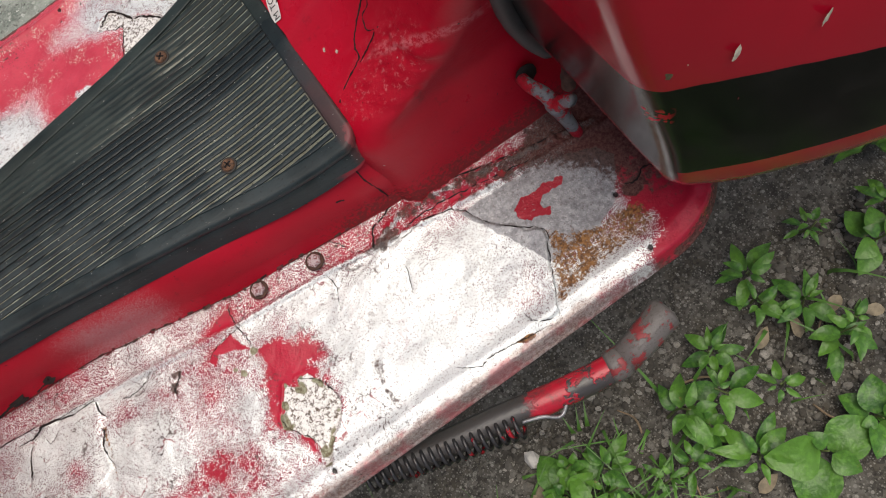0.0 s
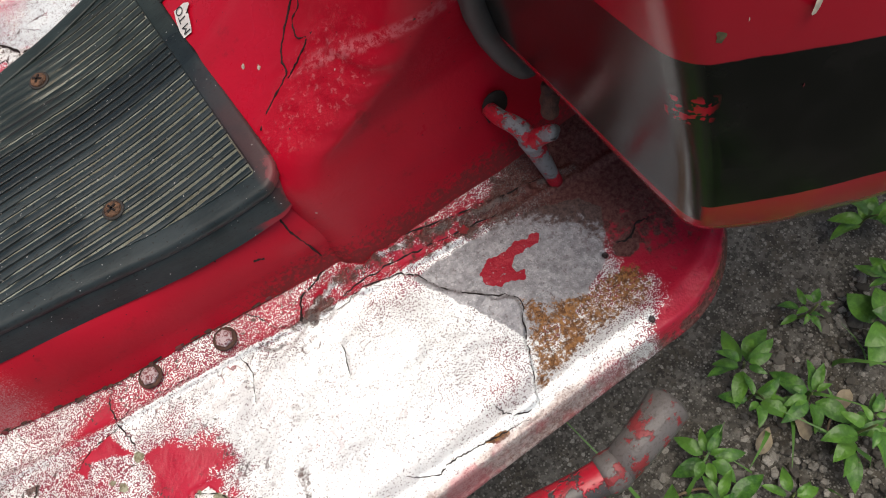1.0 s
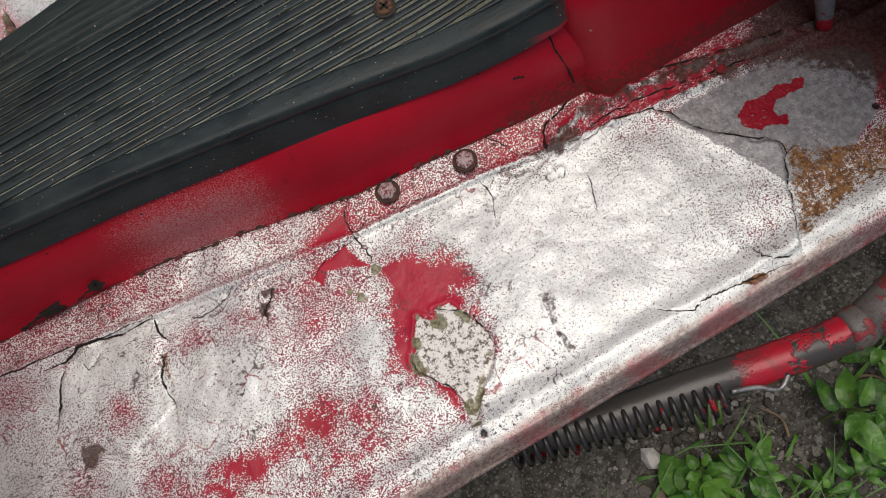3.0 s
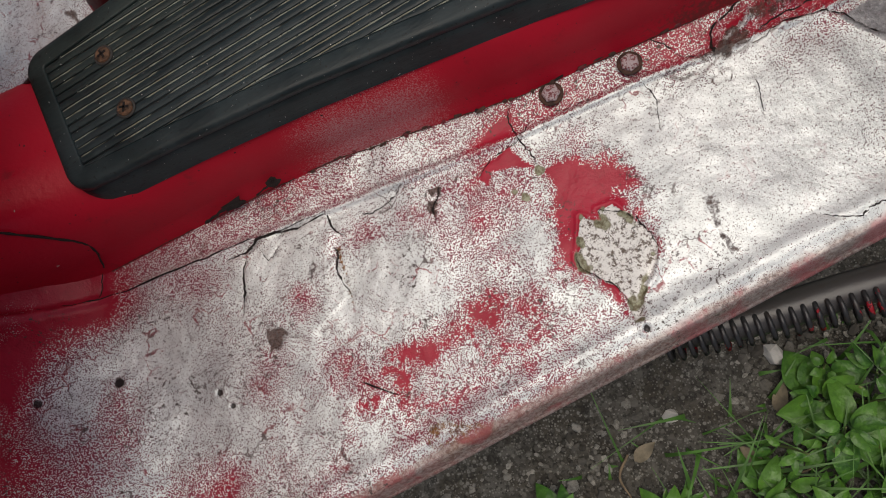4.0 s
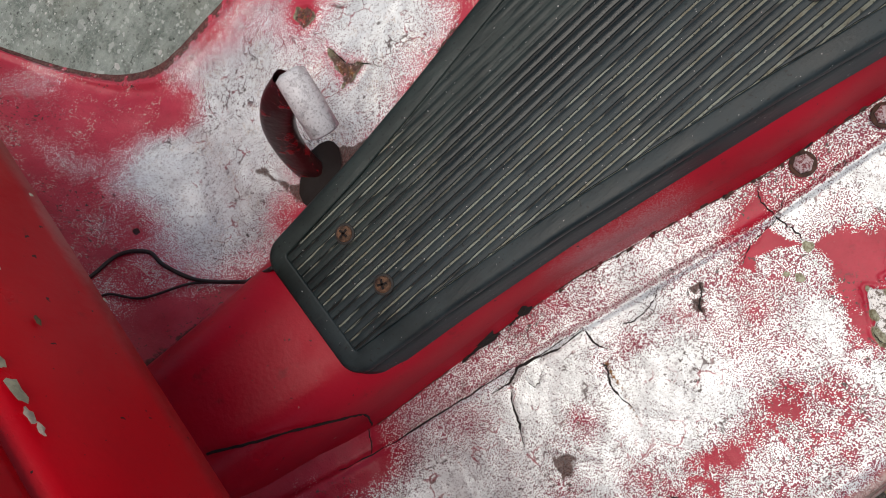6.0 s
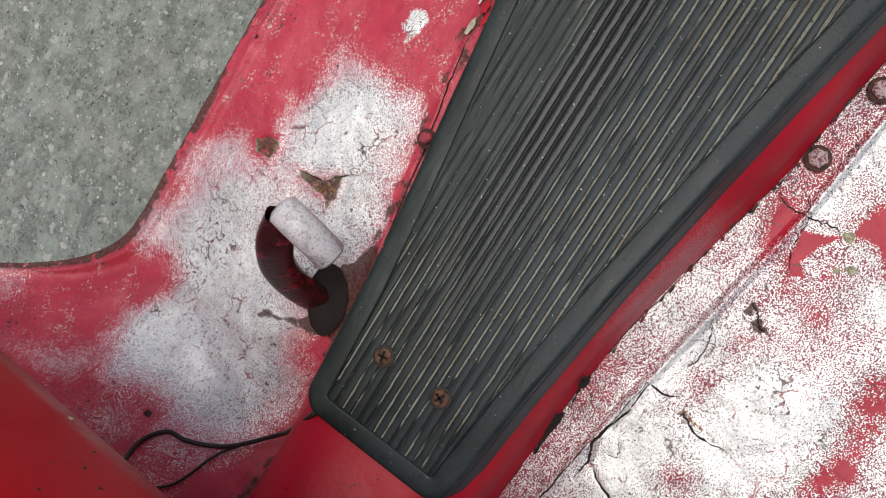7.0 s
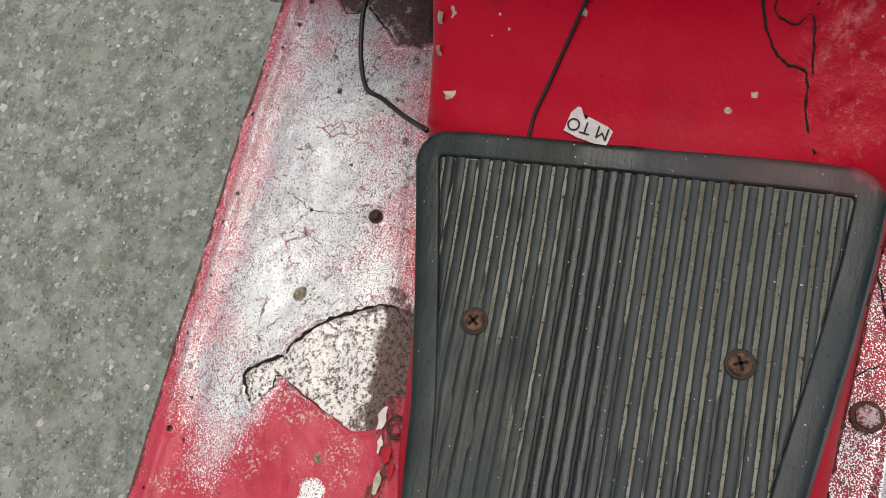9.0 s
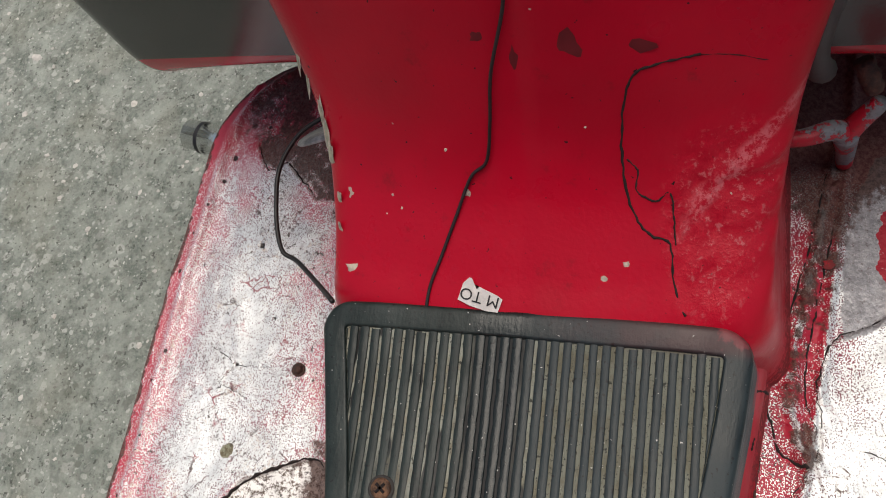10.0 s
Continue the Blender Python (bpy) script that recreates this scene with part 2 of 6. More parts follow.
    soot = n.m("MULTIPLY", soot, thin)
    col = n.mix(soot, col, (0.060, 0.045, 0.040))
    n.bump(n.m("ADD", n.m("MULTIPLY", n.noise(650, 3, 0.6), 0.40), n.m("MULTIPLY", w2, 0.35)), 0.45, 0.0016)
    dull = n.m("MAXIMUM", grime_shade, rusty)
    rough = n.mixf(dull, n.mixf(white, 0.34, n.ramp(w2, 0.3, 0.7, 0.34, 0.52)), 0.85)
    metal = n.m("MULTIPLY", n.m("MULTIPLY", white, 0.32), n.m("SUBTRACT", 1.0, dull))
    return n.done(col, rough, metal, n.mixf(white, 0.28, 0.5))


def rubber(name="black_rubber", dusty=0.0):
    n = Net(name)
    a, b = n.noise(45, 4, 0.6), n.noise(500, 3, 0.6)
    blue = n.ramp(n.m("MULTIPLY_ADD", a, 0.05, n.y), 0.055, 0.010)
    col = n.mix(n.ramp(n.noise(60, 5, 0.65, (0, 0, 3), (0.5, 1, 1)), 0.32, 0.68), (0.0095, 0.0165, 0.0150), (0.024, 0.036, 0.0335))
    col = n.mix(n.m("MULTIPLY", blue, 0.8), col, n.mix(n.ramp(a, 0.35, 0.65), (0.0095, 0.0175, 0.0205), (0.025, 0.038, 0.043)))
    wet = n.m("MULTIPLY", n.ramp(n.m("MULTIPLY_ADD", a, 0.010, n.y), 0.002, 0.010), n.ramp(n.m("MULTIPLY_ADD", a, 0.012, n.y), 0.026, 0.034, 1, 0))
    wet = n.m("MULTIPLY", wet, n.ramp(n.m("MULTIPLY_ADD", n.noise(90, 4, 0.7, (2, 0, 0), (0.2, 1, 1)), 0.16, n.x), -0.14, 0.0))
    if dusty:
        # dust lies in broken runs in the grooves, not where the tread is rubbed or wet
        dash = n.noise(95, 3, 0.6, (0, 4, 0), (0.16, 1.5, 1))
        rubbed = n.blob(-0.078, 0.050, 0.095, 0.026, 8, 0.22, n.noise(70, 3, 0.6, (3, 0, 0), (0.3, 1.2, 1)), 0.7)
        left = n.m("MULTIPLY", n.ramp(n.x, -0.05, 0.04), n.ramp(n.y, 0.004, -0.012))
        d = n.m("MULTIPLY", n.ramp(n.m("ADD", n.m("MULTIPLY", left, 0.14), n.m("MULTIPLY_ADD", n.ramp(n.x, 0.0, 0.04), 0.05, dash)), 0.46, 0.50), n.mixf(left, 0.80, 0.80))
        d = n.m("MULTIPLY", d, n.m("MULTIPLY", n.m("SUBTRACT", 1.0, n.m("MULTIPLY", wet, 0.96)), n.m("SUBTRACT", 1.0, n.m("MULTIPLY", rubbed, 0.97))))
        d = n.m("MULTIPLY", d, n.ramp(n.noise(900, 3, 0.7, (1, 7, 0)), 0.30, 0.44))
        tan = n.mix(n.ramp(n.noise(70, 4, 0.7, (5, 5, 0)), 0.4, 0.65), n.mix(left, (0.32, 0.345, 0.295), (0.195, 0.208, 0.168)), n.mix(left, (0.24, 0.225, 0.165), (0.145, 0.143, 0.102)))
        col = n.mix(n.m("SUBTRACT", 1.0, rubbed), col, (0.006, 0.007, 0.007))
        col = n.mix(d, col, tan)
    else:
        d = n.ramp(n.noise(160, 5, 0.7, (0, 4, 0), (0.2, 1, 1)), 0.60, 0.75, 0, 0.22)
        col = n.mix(d, col, (0.090, 0.100, 0.084))
    spot = n.ramp(n.noise(560, 2, 0.5, (3, 3, 3)), 0.655, 0.69, 0, 0.8)
    col = n.mix(spot, col, (0.006, 0.006, 0.006))
    col = n.mix(n.m("MULTIPLY", wet, 0.95 if dusty else 0.45), col, (0.004, 0.005, 0.006))
    # reddish-brown paint film on the rear edge, red paint on the foot of the corner
    film = n.m("MULTIPLY", n.ramp(n.x, 0.066, 0.071), n.ramp(n.m("MULTIPLY_ADD", n.noise(80, 4, 0.7, (1, 2, 9)), 0.06, n.y), 0.030, -0.030, 0, 0.75))
    col = n.mix(film, col, (0.075, 0.036, 0.036))
    smear = n.m("MULTIPLY", n.blob(0.0785, -0.081, 0.006, 0.010, 20, 0.2, n.noise(140, 4, 0.7), 2.2), 0.8)
    col = n.mix(smear, col, (0.20, 0.045, 0.052))
    foot = n.m("MULTIPLY", n.ramp(n.m("MULTIPLY_ADD", a, 0.004, n.z), 0.0605, 0.0590), n.m("MULTIPLY", n.ramp(n.m("MULTIPLY_ADD", a, 0.04, n.x), 0.072, 0.090), n.ramp(n.y, -0.02, -0.03)))
    col = n.mix(n.m("MULTIPLY", foot, 0.9), col, (0.30, 0.012, 0.026))
    scrape = n.ramp(n.noise(240, 5, 0.75, (1, 1, 8), (0.5, 1, 1)), 0.66, 0.76, 0, 0.5)
    col = n.mix(scrape, col, (0.10, 0.115, 0.115))
    lint = n.m("GREATER_THAN", n.noise(620, 2, 0.5, (8, 1, 3)), 0.748)
    col = n.mix(lint, col, (0.45, 0.45, 0.43))
    n.bump(n.m("ADD", n.m("MULTIPLY", b, 0.6), n.noise(320, 4, 0.6, (0, 0, 0), (0.15, 1, 1))), 0.35, 0.0007)
    return n.done(col, n.mixf(wet, n.mixf(d, n.ramp(a, 0.3, 0.7, 0.38, 0.54), 0.9), 0.55 if dusty else 0.26), 0.0, 0.32)


M = dict(
    # second red: brighter copy for the glove box, its stronger light in the colour
    red=red_paint(), lit_red=red_paint("lit_red_enamel", (0.57, 0.0030, 0.013), (0.50, 0.0035, 0.014)), floor=floor_paint(), rubber=rubber(), groove=rubber("dusty_rubber_grooves", 0.72),
    
    rust=simple("rusty_steel", (0.125, 0.068, 0.040), 0.8, 0.2, 0.7, 300, 0.6),
    steel=simple("worn_grey_steel", (0.30, 0.30, 0.31), 0.45, 0.7, 0.4, 150, 0.3),
    chrome=simple("dull_chrome", (0.80, 0.80, 0.79), 0.16, 1.0, 0.1),
    wire=simple("black_wire", (0.015, 0.014, 0.014), 0.5),
    scuff=simple("dark_scuff", (0.12, 0.006, 0.010), 0.6),
    crack=simple("dark_cracks_and_shade", (0.012, 0.008, 0.007), 0.9),
    mint=simple("pale_green_primer", (0.42, 0.44, 0.31), 0.7, 0, 0.3, 300, 0.2),
    fleck=simple("cream_chip", (0.55, 0.50, 0.40), 0.7, 0, 0.3, 300, 0.2),
    olive=simple("dark_olive_primer", (0.10, 0.085, 0.04), 0.8, 0, 0.4, 300, 0.3),
    paper=simple("worn_white_paper", (0.66, 0.65, 0.62), 0.8, 0, 0.12, 200, 0.2),
    ink=simple("black_ink", (0.02, 0.02, 0.022), 0.8),
    dark=simple("dark_undercoat", (0.03, 0.028, 0.026), 0.8),
)


# ---------------------------------------------------------------- mesh helpers
def part(name, bm, material, parent=None, label="", smooth=True):
    me = bpy.data.meshes.new(name)
    bm.to_mesh(me)
    bm.free()
    me.materials.append(material)
    if smooth:
        for f in me.polygons:
            f.use_smooth = True
    ob = new(name, me)
    ob.parent = parent
    if label:
        tagged(ob, label)
    return ob


def sheet(rows, close=False):
    """A bmesh through rows of points."""
    bm = bmesh.new()
    grid = [[bm.verts.new(p) for p in row] for row in rows]
    for a, b in zip(grid, grid[1:]):
        n = len(a)
        for j in range(n if close else n - 1):
            k = (j + 1) % n
            bm.faces.new((a[j], a[k], b[k], b[j]))
    return bm


def solid(ob, thickness, offset=-1.0):
    md = ob.modifiers.new("thickness", "SOLIDIFY")
    md.thickness, md.offset = thickness, offset
    return ob


def smoothstep(a, b, x):
    t = max(0.0, min(1.0, (x - a) / (b - a)))
    return t * t * (3 - 2 * t)


def lerp_table(table, x):
    """Smooth value at x from a short table of (x, value)."""
    if x <= table[0][0]:
        return table[0][1]
    for (x0, v0), (x1, v1) in zip(table, table[1:]):
        if x <= x1:
            t = (x - x0) / (x1 - x0)
            return v0 + (v1 - v0) * t
    return table[-1][1]


def tube(points, radius, sides=10, cap=True):
    """A bmesh tube along points; radius may be a list."""
    pts = [Vector(p) for p in points]
    bm = bmesh.new()
    rings = []
    up = Vector((0.13, 0.31, 0.94)).normalized()
    for i, p in enumerate(pts):
        d = (pts[min(i + 1, len(pts) - 1)] - pts[max(i - 1, 0)]).normalized()
        a = d.cross(up)
        if a.length < 1e-4:
            a = d.cross(Vector((1, 0, 0)))
        a.normalize()
        b = d.cross(a)
        r = radius[i] if isinstance(radius, (list, tuple)) else radius
        rings.append([bm.verts.new(p + a * r * math.cos(t) + b * r * math.sin(t)) for t in [2 * math.pi * k / sides for k in range(sides)]])
    for ra, rb in zip(rings, rings[1:]):
        for k in range(sides):
            bm.faces.new((ra[k], ra[(k + 1) % sides], rb[(k + 1) % sides], rb[k]))
    if cap:
        bm.faces.new(rings[0][::-1])
        bm.faces.new(rings[-1])
    return bm


def curve_points(ctrl, n=8):
    """Catmull-Rom through control points."""
    c = [Vector(p) for p in ctrl]
    c = [c[0] * 2 - c[1]] + c + [c[-1] * 2 - c[-2]]
    out = []
    for i in range(1, len(c) - 2):
        for k in range(n):
            t = k / n
            p0, p1, p2, p3 = c[i - 1], c[i], c[i + 1], c[i + 2]
            out.append(0.5 * ((2 * p1) + (p2 - p0) * t + (2 * p0 - 5 * p1 + 4 * p2 - p3) * t * t + (3 * p1 - p0 - 3 * p2 + p3) * t ** 3))
    out.append(c[-2])
    return out


# ---------------------------------------------------------------- ground
GROUND = -0.25


def ground():
    n = Net("concrete_and_soil")
    a, b, c = n.noise(9, 5, 0.6), n.noise(70, 5, 0.62), n.noise(420, 4, 0.6)
    wide = n.noise(28, 4, 0.6, (0, 3, 0))
    shift = n.add("ShaderNodeTexNoise")
    shift.inputs["Scale"].default_value = 110
    shift.inputs["Detail"].default_value = 4
    n.put(n.p, shift.inputs[0])
    warp = n.add("ShaderNodeVectorMath")
    warp.operation = "MULTIPLY_ADD"
    n.put(shift.outputs["Color"], warp.inputs[0])
    warp.inputs[1].default_value = (0.010, 0.010, 0.0)
    n.put(n.p, warp.inputs[2])

    def pieces(scale, share, size):
        """Aggregate stones that show in the worn cement, and their tone."""
        cell = n.cells(scale)
        n.put(warp.outputs[0], cell.inputs[0])
        tone = n.add("ShaderNodeSeparateColor")
        n.put(cell.outputs["Color"], tone.inputs[0])
        shape = n.ramp(n.m("MULTIPLY_ADD", tone.outputs[2], -0.22, cell.outputs["Distance"]), size, size + 0.10, 1, 0)
        return n.m("MULTIPLY", shape, n.m("LESS_THAN", tone.outputs[0], share)), tone.outputs[1]

    conc = n.mix(n.ramp(b, 0.34, 0.66), (0.138, 0.165, 0.139), (0.280, 0.312, 0.270))
    conc = n.mix(n.ramp(n.noise(330, 4, 0.7, (3, 1, 0)), 0.42, 0.62, 0, 0.55), conc, (0.33, 0.345, 0.305))
    for scale, share, size, strength in ((62, 0.34, 0.16, 0.85), (115, 0.50, 0.18, 0.9), (270, 0.5, 0.16, 0.8)):
        mask, tone = pieces(scale, share, size)
        conc = n.mix(n.m("MULTIPLY", mask, strength), conc, n.mix(n.ramp(tone, 0.25, 0.85), (0.165, 0.178, 0.152), (0.47, 0.48, 0.44)))
    conc = n.mix(n.ramp(wide, 0.47, 0.64, 0, 0.42), conc, (0.42, 0.45, 0.40))
    conc = n.mix(n.ramp(n.noise(36, 6, 0.7, (5, 1, 0)), 0.50, 0.64, 0, 0.42), conc, (0.095, 0.112, 0.095))
    conc = n.mix(n.ramp(n.noise(13, 3, 0.5, (7, 3, 0)), 0.50, 0.70, 0, 0.22), conc, (0.20, 0.185, 0.125))
    holes = n.ramp(n.noise(190, 4, 0.65, (9, 9, 0)), 0.60, 0.65, 0, 0.8)
    conc = n.mix(holes, conc, (0.055, 0.058, 0.050))
    glint = n.m("GREATER_THAN", n.noise(210, 1, 0.5, (4, 6, 0)), 0.765)
    conc = n.mix(glint, conc, (0.62, 0.62, 0.58))
    soil = n.mix(n.ramp(b, 0.32, 0.68), (0.050, 0.046, 0.038), (0.135, 0.128, 0.110))
    soil = n.mix(n.ramp(wide, 0.46, 0.62, 0, 0.6), soil, (0.062, 0.052, 0.036))
    for scale, share, pale, dark in ((240, 0.42, 0.30, 0.030), (520, 0.55, 0.27, 0.022)):
        grain = n.cells(scale, "F1", (3, 3, 0))
        shade = n.add("ShaderNodeSeparateColor")
        n.put(grain.outputs["Color"], shade.inputs[0])
        body = n.ramp(grain.outputs["Distance"], 0.30, 0.48, 1, 0)
        soil = n.mix(n.m("MULTIPLY", n.m("MULTIPLY", body, n.m("LESS_THAN", shade.outputs[0], share)), 0.8), soil, n.mix(shade.outputs[1], (0.11, 0.105, 0.09), (pale, pale * 0.97, pale * 0.86)))
        soil = n.mix(n.ramp(shade.outputs[2], 0.72, 0.95, 0, 0.7), soil, (dark, dark * 0.88, dark * 0.7))
    side = n.ramp(n.m("MULTIPLY_ADD", a, 0.2, n.y), -0.06, 0.14)
    n.bump(n.m("ADD", n.m("MULTIPLY", b, 0.6), n.m("MULTIPLY", c, 0.4)), 0.75, 0.008)
    mat = n.done(n.mix(side, soil, conc), 0.92)
    edges = [-400, -60, -10, -3, -1.2] + [-0.9 + 0.03 * i for i in range(68)] + [1.5, 3, 10, 60, 400]
    rows = []
    for x in edges:
        row = []
        for y in edges:
            near = max(abs(x), abs(y)) < 1.3
            h = 0.010 * noise.noise((x * 9, y * 9, 0)) * smoothstep(-0.1, -0.35, y) if near else 0.0
            row.append((x, y, GROUND + h))
        rows.append(row)
    ob = part("ground", sheet([list(r) for r in zip(*rows)]), mat)
    tagged(ob, "rough grey concrete and dark stony soil ground", "ground", kind="structure")


ground()

# ---------------------------------------------------------------- scooter
scooter = new("scooter")
scooter.location = (0, 0, GROUND)
bpy.context.view_layer.update()
tagged(scooter, "old red motor scooter with peeling paint and silver-sprayed footboard", "scooter")


def own(name, bm, material, label="", parent=None, smooth=True):
    """A part of the scooter, modelled in the coordinates of the place."""
    ob = part(name, bm, material, parent or scooter, label, smooth)
    if parent is None:
        ob.matrix_parent_inverse = Matrix.Translation((0, 0, -GROUND))
    return ob


BEND_X, BEND_R, BEND_A = -0.285, 0.085, radians(78)


def profile(s):
    """Footboard and leg shield from the side: place and normal at s along the sheet (s = x on the flat)."""
    if s >= BEND_X:
        return Vector((s, 0, 0)), Vector((0, 0, 1))
    a = min((BEND_X - s) / BEND_R, BEND_A)
    p = Vector((BEND_X - BEND_R * math.sin(a), 0, BEND_R - BEND_R * math.cos(a)))
    rest = (BEND_X - s) - BEND_R * BEND_A
    if rest > 0:
        p += rest * Vector((-math.cos(BEND_A), 0, math.sin(BEND_A)))
    return p, Vector((math.sin(a), 0, math.cos(a)))


def half_width(s):
    w = 0.233
    if s > 0.192:
        w = 0.163 + 0.07 * math.sqrt(max(0, 1 - ((s - 0.192) / 0.0705) ** 2))
    w += 0.14 * smoothstep(-0.268, -0.43, s) - 0.05 * smoothstep(-0.6, -1.0, s)
    return w


def value_noise(x, y, scale, seed):
    """Smooth lattice noise from -1 to 1 on arrays."""
    rng = np.random.default_rng(seed)
    table = rng.uniform(-1, 1, (257, 257))
    u, v = x * scale + 91.3, y * scale + 57.7
    i, j = np.floor(u).astype(int), np.floor(v).astype(int)
    f, g = u - i, v - j
    f, g = f * f * (3 - 2 * f), g * g * (3 - 2 * g)
    i, j = i % 256, j % 256
    a = table[i, j] * (1 - f) + table[i + 1, j] * f
    b = table[i, j + 1] * (1 - f) + table[i + 1, j + 1] * f
    return a * (1 - g) + b * g


def fbm(x, y, scale, seed, octaves=4, gain=0.5):
    total, amp = 0, 1.0
    for k in range(octaves):
        total = total + amp * value_noise(x, y, scale * 2 ** k, seed + k)
        amp *= gain
    return total


def to_line(points, x, y, closed=False):
    """Distance from a polyline, and (closed) negative inside it."""
    pts = points + points[:1] if closed else points
    best = np.full(x.shape, 9.0)
    inside = np.zeros(x.shape, bool)
    for (ax, ay), (bx, by) in zip(pts, pts[1:]):
        dx, dy = bx - ax, by - ay
        t = np.clip(((x - ax) * dx + (y - ay) * dy) / (dx * dx + dy * dy + 1e-12), 0, 1)
        best = np.minimum(best, np.hypot(x - ax - t * dx, y - ay - t * dy))
        if closed:
            inside ^= ((ay > y) != (by > y)) & (x < dx * (y - ay) / (by - ay + 1e-12) + ax)
    return np.where(inside, -best, best) if closed else best


def step_array(a, b, x):
    t = np.clip((x - a) / (b - a), 0, 1)
    return t * t * (3 - 2 * t)


# the fold between the footboard and the tunnel
FOLD_X = [-0.45, -0.312, -0.226, -0.131, -0.064, 0.007, 0.044, 0.10, 0.20, 0.27]
FOLD_Y = [0.045, 0.061, 0.073, 0.089, 0.100, 0.107, 0.114, 0.122, 0.135, 0.14]
BASE_X = [-0.45, -0.30, -0.20, -0.16, -0.10, -0.05, 0.0, 0.10]
BASE_Y = [0.035, 0.046, 0.052, 0.056, 0.068, 0.079, 0.085, 0.098]

# peeled and bare places on the left board
FLAP = [(0.044, -0.117), (0.064, -0.120), (0.079, -0.118), (0.099, -0.124), (0.106, -0.131), (0.112, -0.144), (0.125, -0.159), (0.139, -0.172), (0.132, -0.186), (0.123, -0.204), (0.115, -0.220), (0.099, -0.218), (0.058, -0.217), (0.016, -0.164), (0.005, -0.129)]
GREY = [(0.103, -0.130), (0.115, -0.130), (0.138, -0.131), (0.160, -0.134), (0.180, -0.139), (0.196, -0.146), (0.203, -0.158), (0.195, -0.171), (0.185, -0.183), (0.169, -0.190), (0.155, -0.195), (0.130, -0.190)]
BLOTCH = [(0.132, -0.148), (0.139, -0.145), (0.148, -0.147), (0.156, -0.145), (0.162, -0.149), (0.165, -0.147), (0.169, -0.150), (0.165, -0.154), (0.159, -0.152), (0.151, -0.153), (0.146, -0.157), (0.147, -0.160), (0.152, -0.161), (0.149, -0.166), (0.143, -0.163), (0.136, -0.162), (0.130, -0.156)]
RUST = [(0.139, -0.172), (0.155, -0.183), (0.167, -0.189), (0.186, -0.187), (0.198, -0.192), (0.198, -0.207), (0.188, -0.214), (0.155, -0.212), (0.119, -0.219), (0.118, -0.212), (0.129, -0.192)]
RED_A = [(-0.059, -0.126), (-0.047, -0.128), (-0.021, -0.133), (-0.020, -0.146), (-0.018, -0.156), (-0.033, -0.155), (-0.026, -0.176), (-0.027, -0.185), (-0.039, -0.190), (-0.058, -0.208), (-0.064, -0.187), (-0.082, -0.174), (-0.071, -0.160), (-0.068, -0.143)]
BARE_A = [(-0.056, -0.153), (-0.062, -0.166), (-0.067, -0.171), (-0.068, -0.177), (-0.058, -0.193), (-0.056, -0.203), (-0.059, -0.212), (-0.054, -0.214), (-0.049, -0.205), (-0.039, -0.196), (-0.030, -0.186), (-0.030, -0.177), (-0.034, -0.165), (-0.039, -0.157), (-0.046, -0.155), (-0.047, -0.163)]
SCAR = [(0.000, -0.174), (0.008, -0.177), (0.004, -0.186), (0.0, -0.196), (0.003, -0.207), (-0.002, -0.207), (-0.003, -0.197), (-0.001, -0.186)]
CHIP_A = [(0.082, -0.220), (0.089, -0.219), (0.097, -0.222), (0.095, -0.224), (0.087, -0.2235)]
RED_B = [(-0.189, -0.159), (-0.173, -0.178), (-0.157, -0.183), (-0.156, -0.199), (-0.174, -0.202), (-0.196, -0.194), (-0.214, -0.178), (-0.228, -0.160)]
EDGE_BARE = [(-0.174, -0.209), (-0.163, -0.211), (-0.150, -0.220), (-0.138, -0.224), (-0.153, -0.233), (-0.178, -0.230), (-0.179, -0.216)]
RED_STRIP = [(-0.093, -0.094), (-0.080, -0.087), (-0.061, -0.087), (-0.065, -0.098), (-0.077, -0.098)]
RED_FOLD = [(-0.090, -0.110), (-0.084, -0.105), (-0.068, -0.103), (-0.067, -0.112), (-0.062, -0.121), (-0.073, -0.112), (-0.083, -0.110), (-0.088, -0.116)]
# and on the right board
R_BARE = [(-0.024, 0.181), (-0.014, 0.165), (-0.008, 0.162), (0.004, 0.151), (0.013, 0.135), (0.020, 0.116), (0.014, 0.090), (-0.019, 0.090), (-0.026, 0.107), (-0.040, 0.109), (-0.043, 0.120), (-0.034, 0.141), (-0.024, 0.164), (-0.031, 0.166), (-0.041, 0.173), (-0.036, 0.178)]
R_RED_A = [(-0.039, 0.164), (-0.030, 0.160), (-0.038, 0.139), (-0.046, 0.119), (-0.054, 0.101), (-0.092, 0.100), (-0.110, 0.116), (-0.104, 0.147), (-0.090, 0.172), (-0.062, 0.172)]
R_RED_C = [(-0.108, 0.219), (-0.083, 0.200), (-0.109, 0.180), (-0.146, 0.175), (-0.180, 0.192), (-0.194, 0.212), (-0.161, 0.220)]
R_DIAM = [(-0.182, 0.182), (-0.176, 0.175), (-0.176, 0.168), (-0.187, 0.168), (-0.188, 0.177)]
R_TEAR = [(-0.183, 0.149), (-0.182, 0.138), (-0.180, 0.131), (-0.172, 0.122), (-0.184, 0.118), (-0.191, 0.120), (-0.188, 0.127), (-0.188, 0.137)]
# brown place beside the pedal, the pedal's shade included
R_PED = [(-0.269, 0.123), (-0.261, 0.121), (-0.260, 0.110), (-0.253, 0.096), (-0.223, 0.100), (-0.195, 0.080), (-0.232, 0.070), (-0.252, 0.075), (-0.259, 0.086), (-0.262, 0.107)]
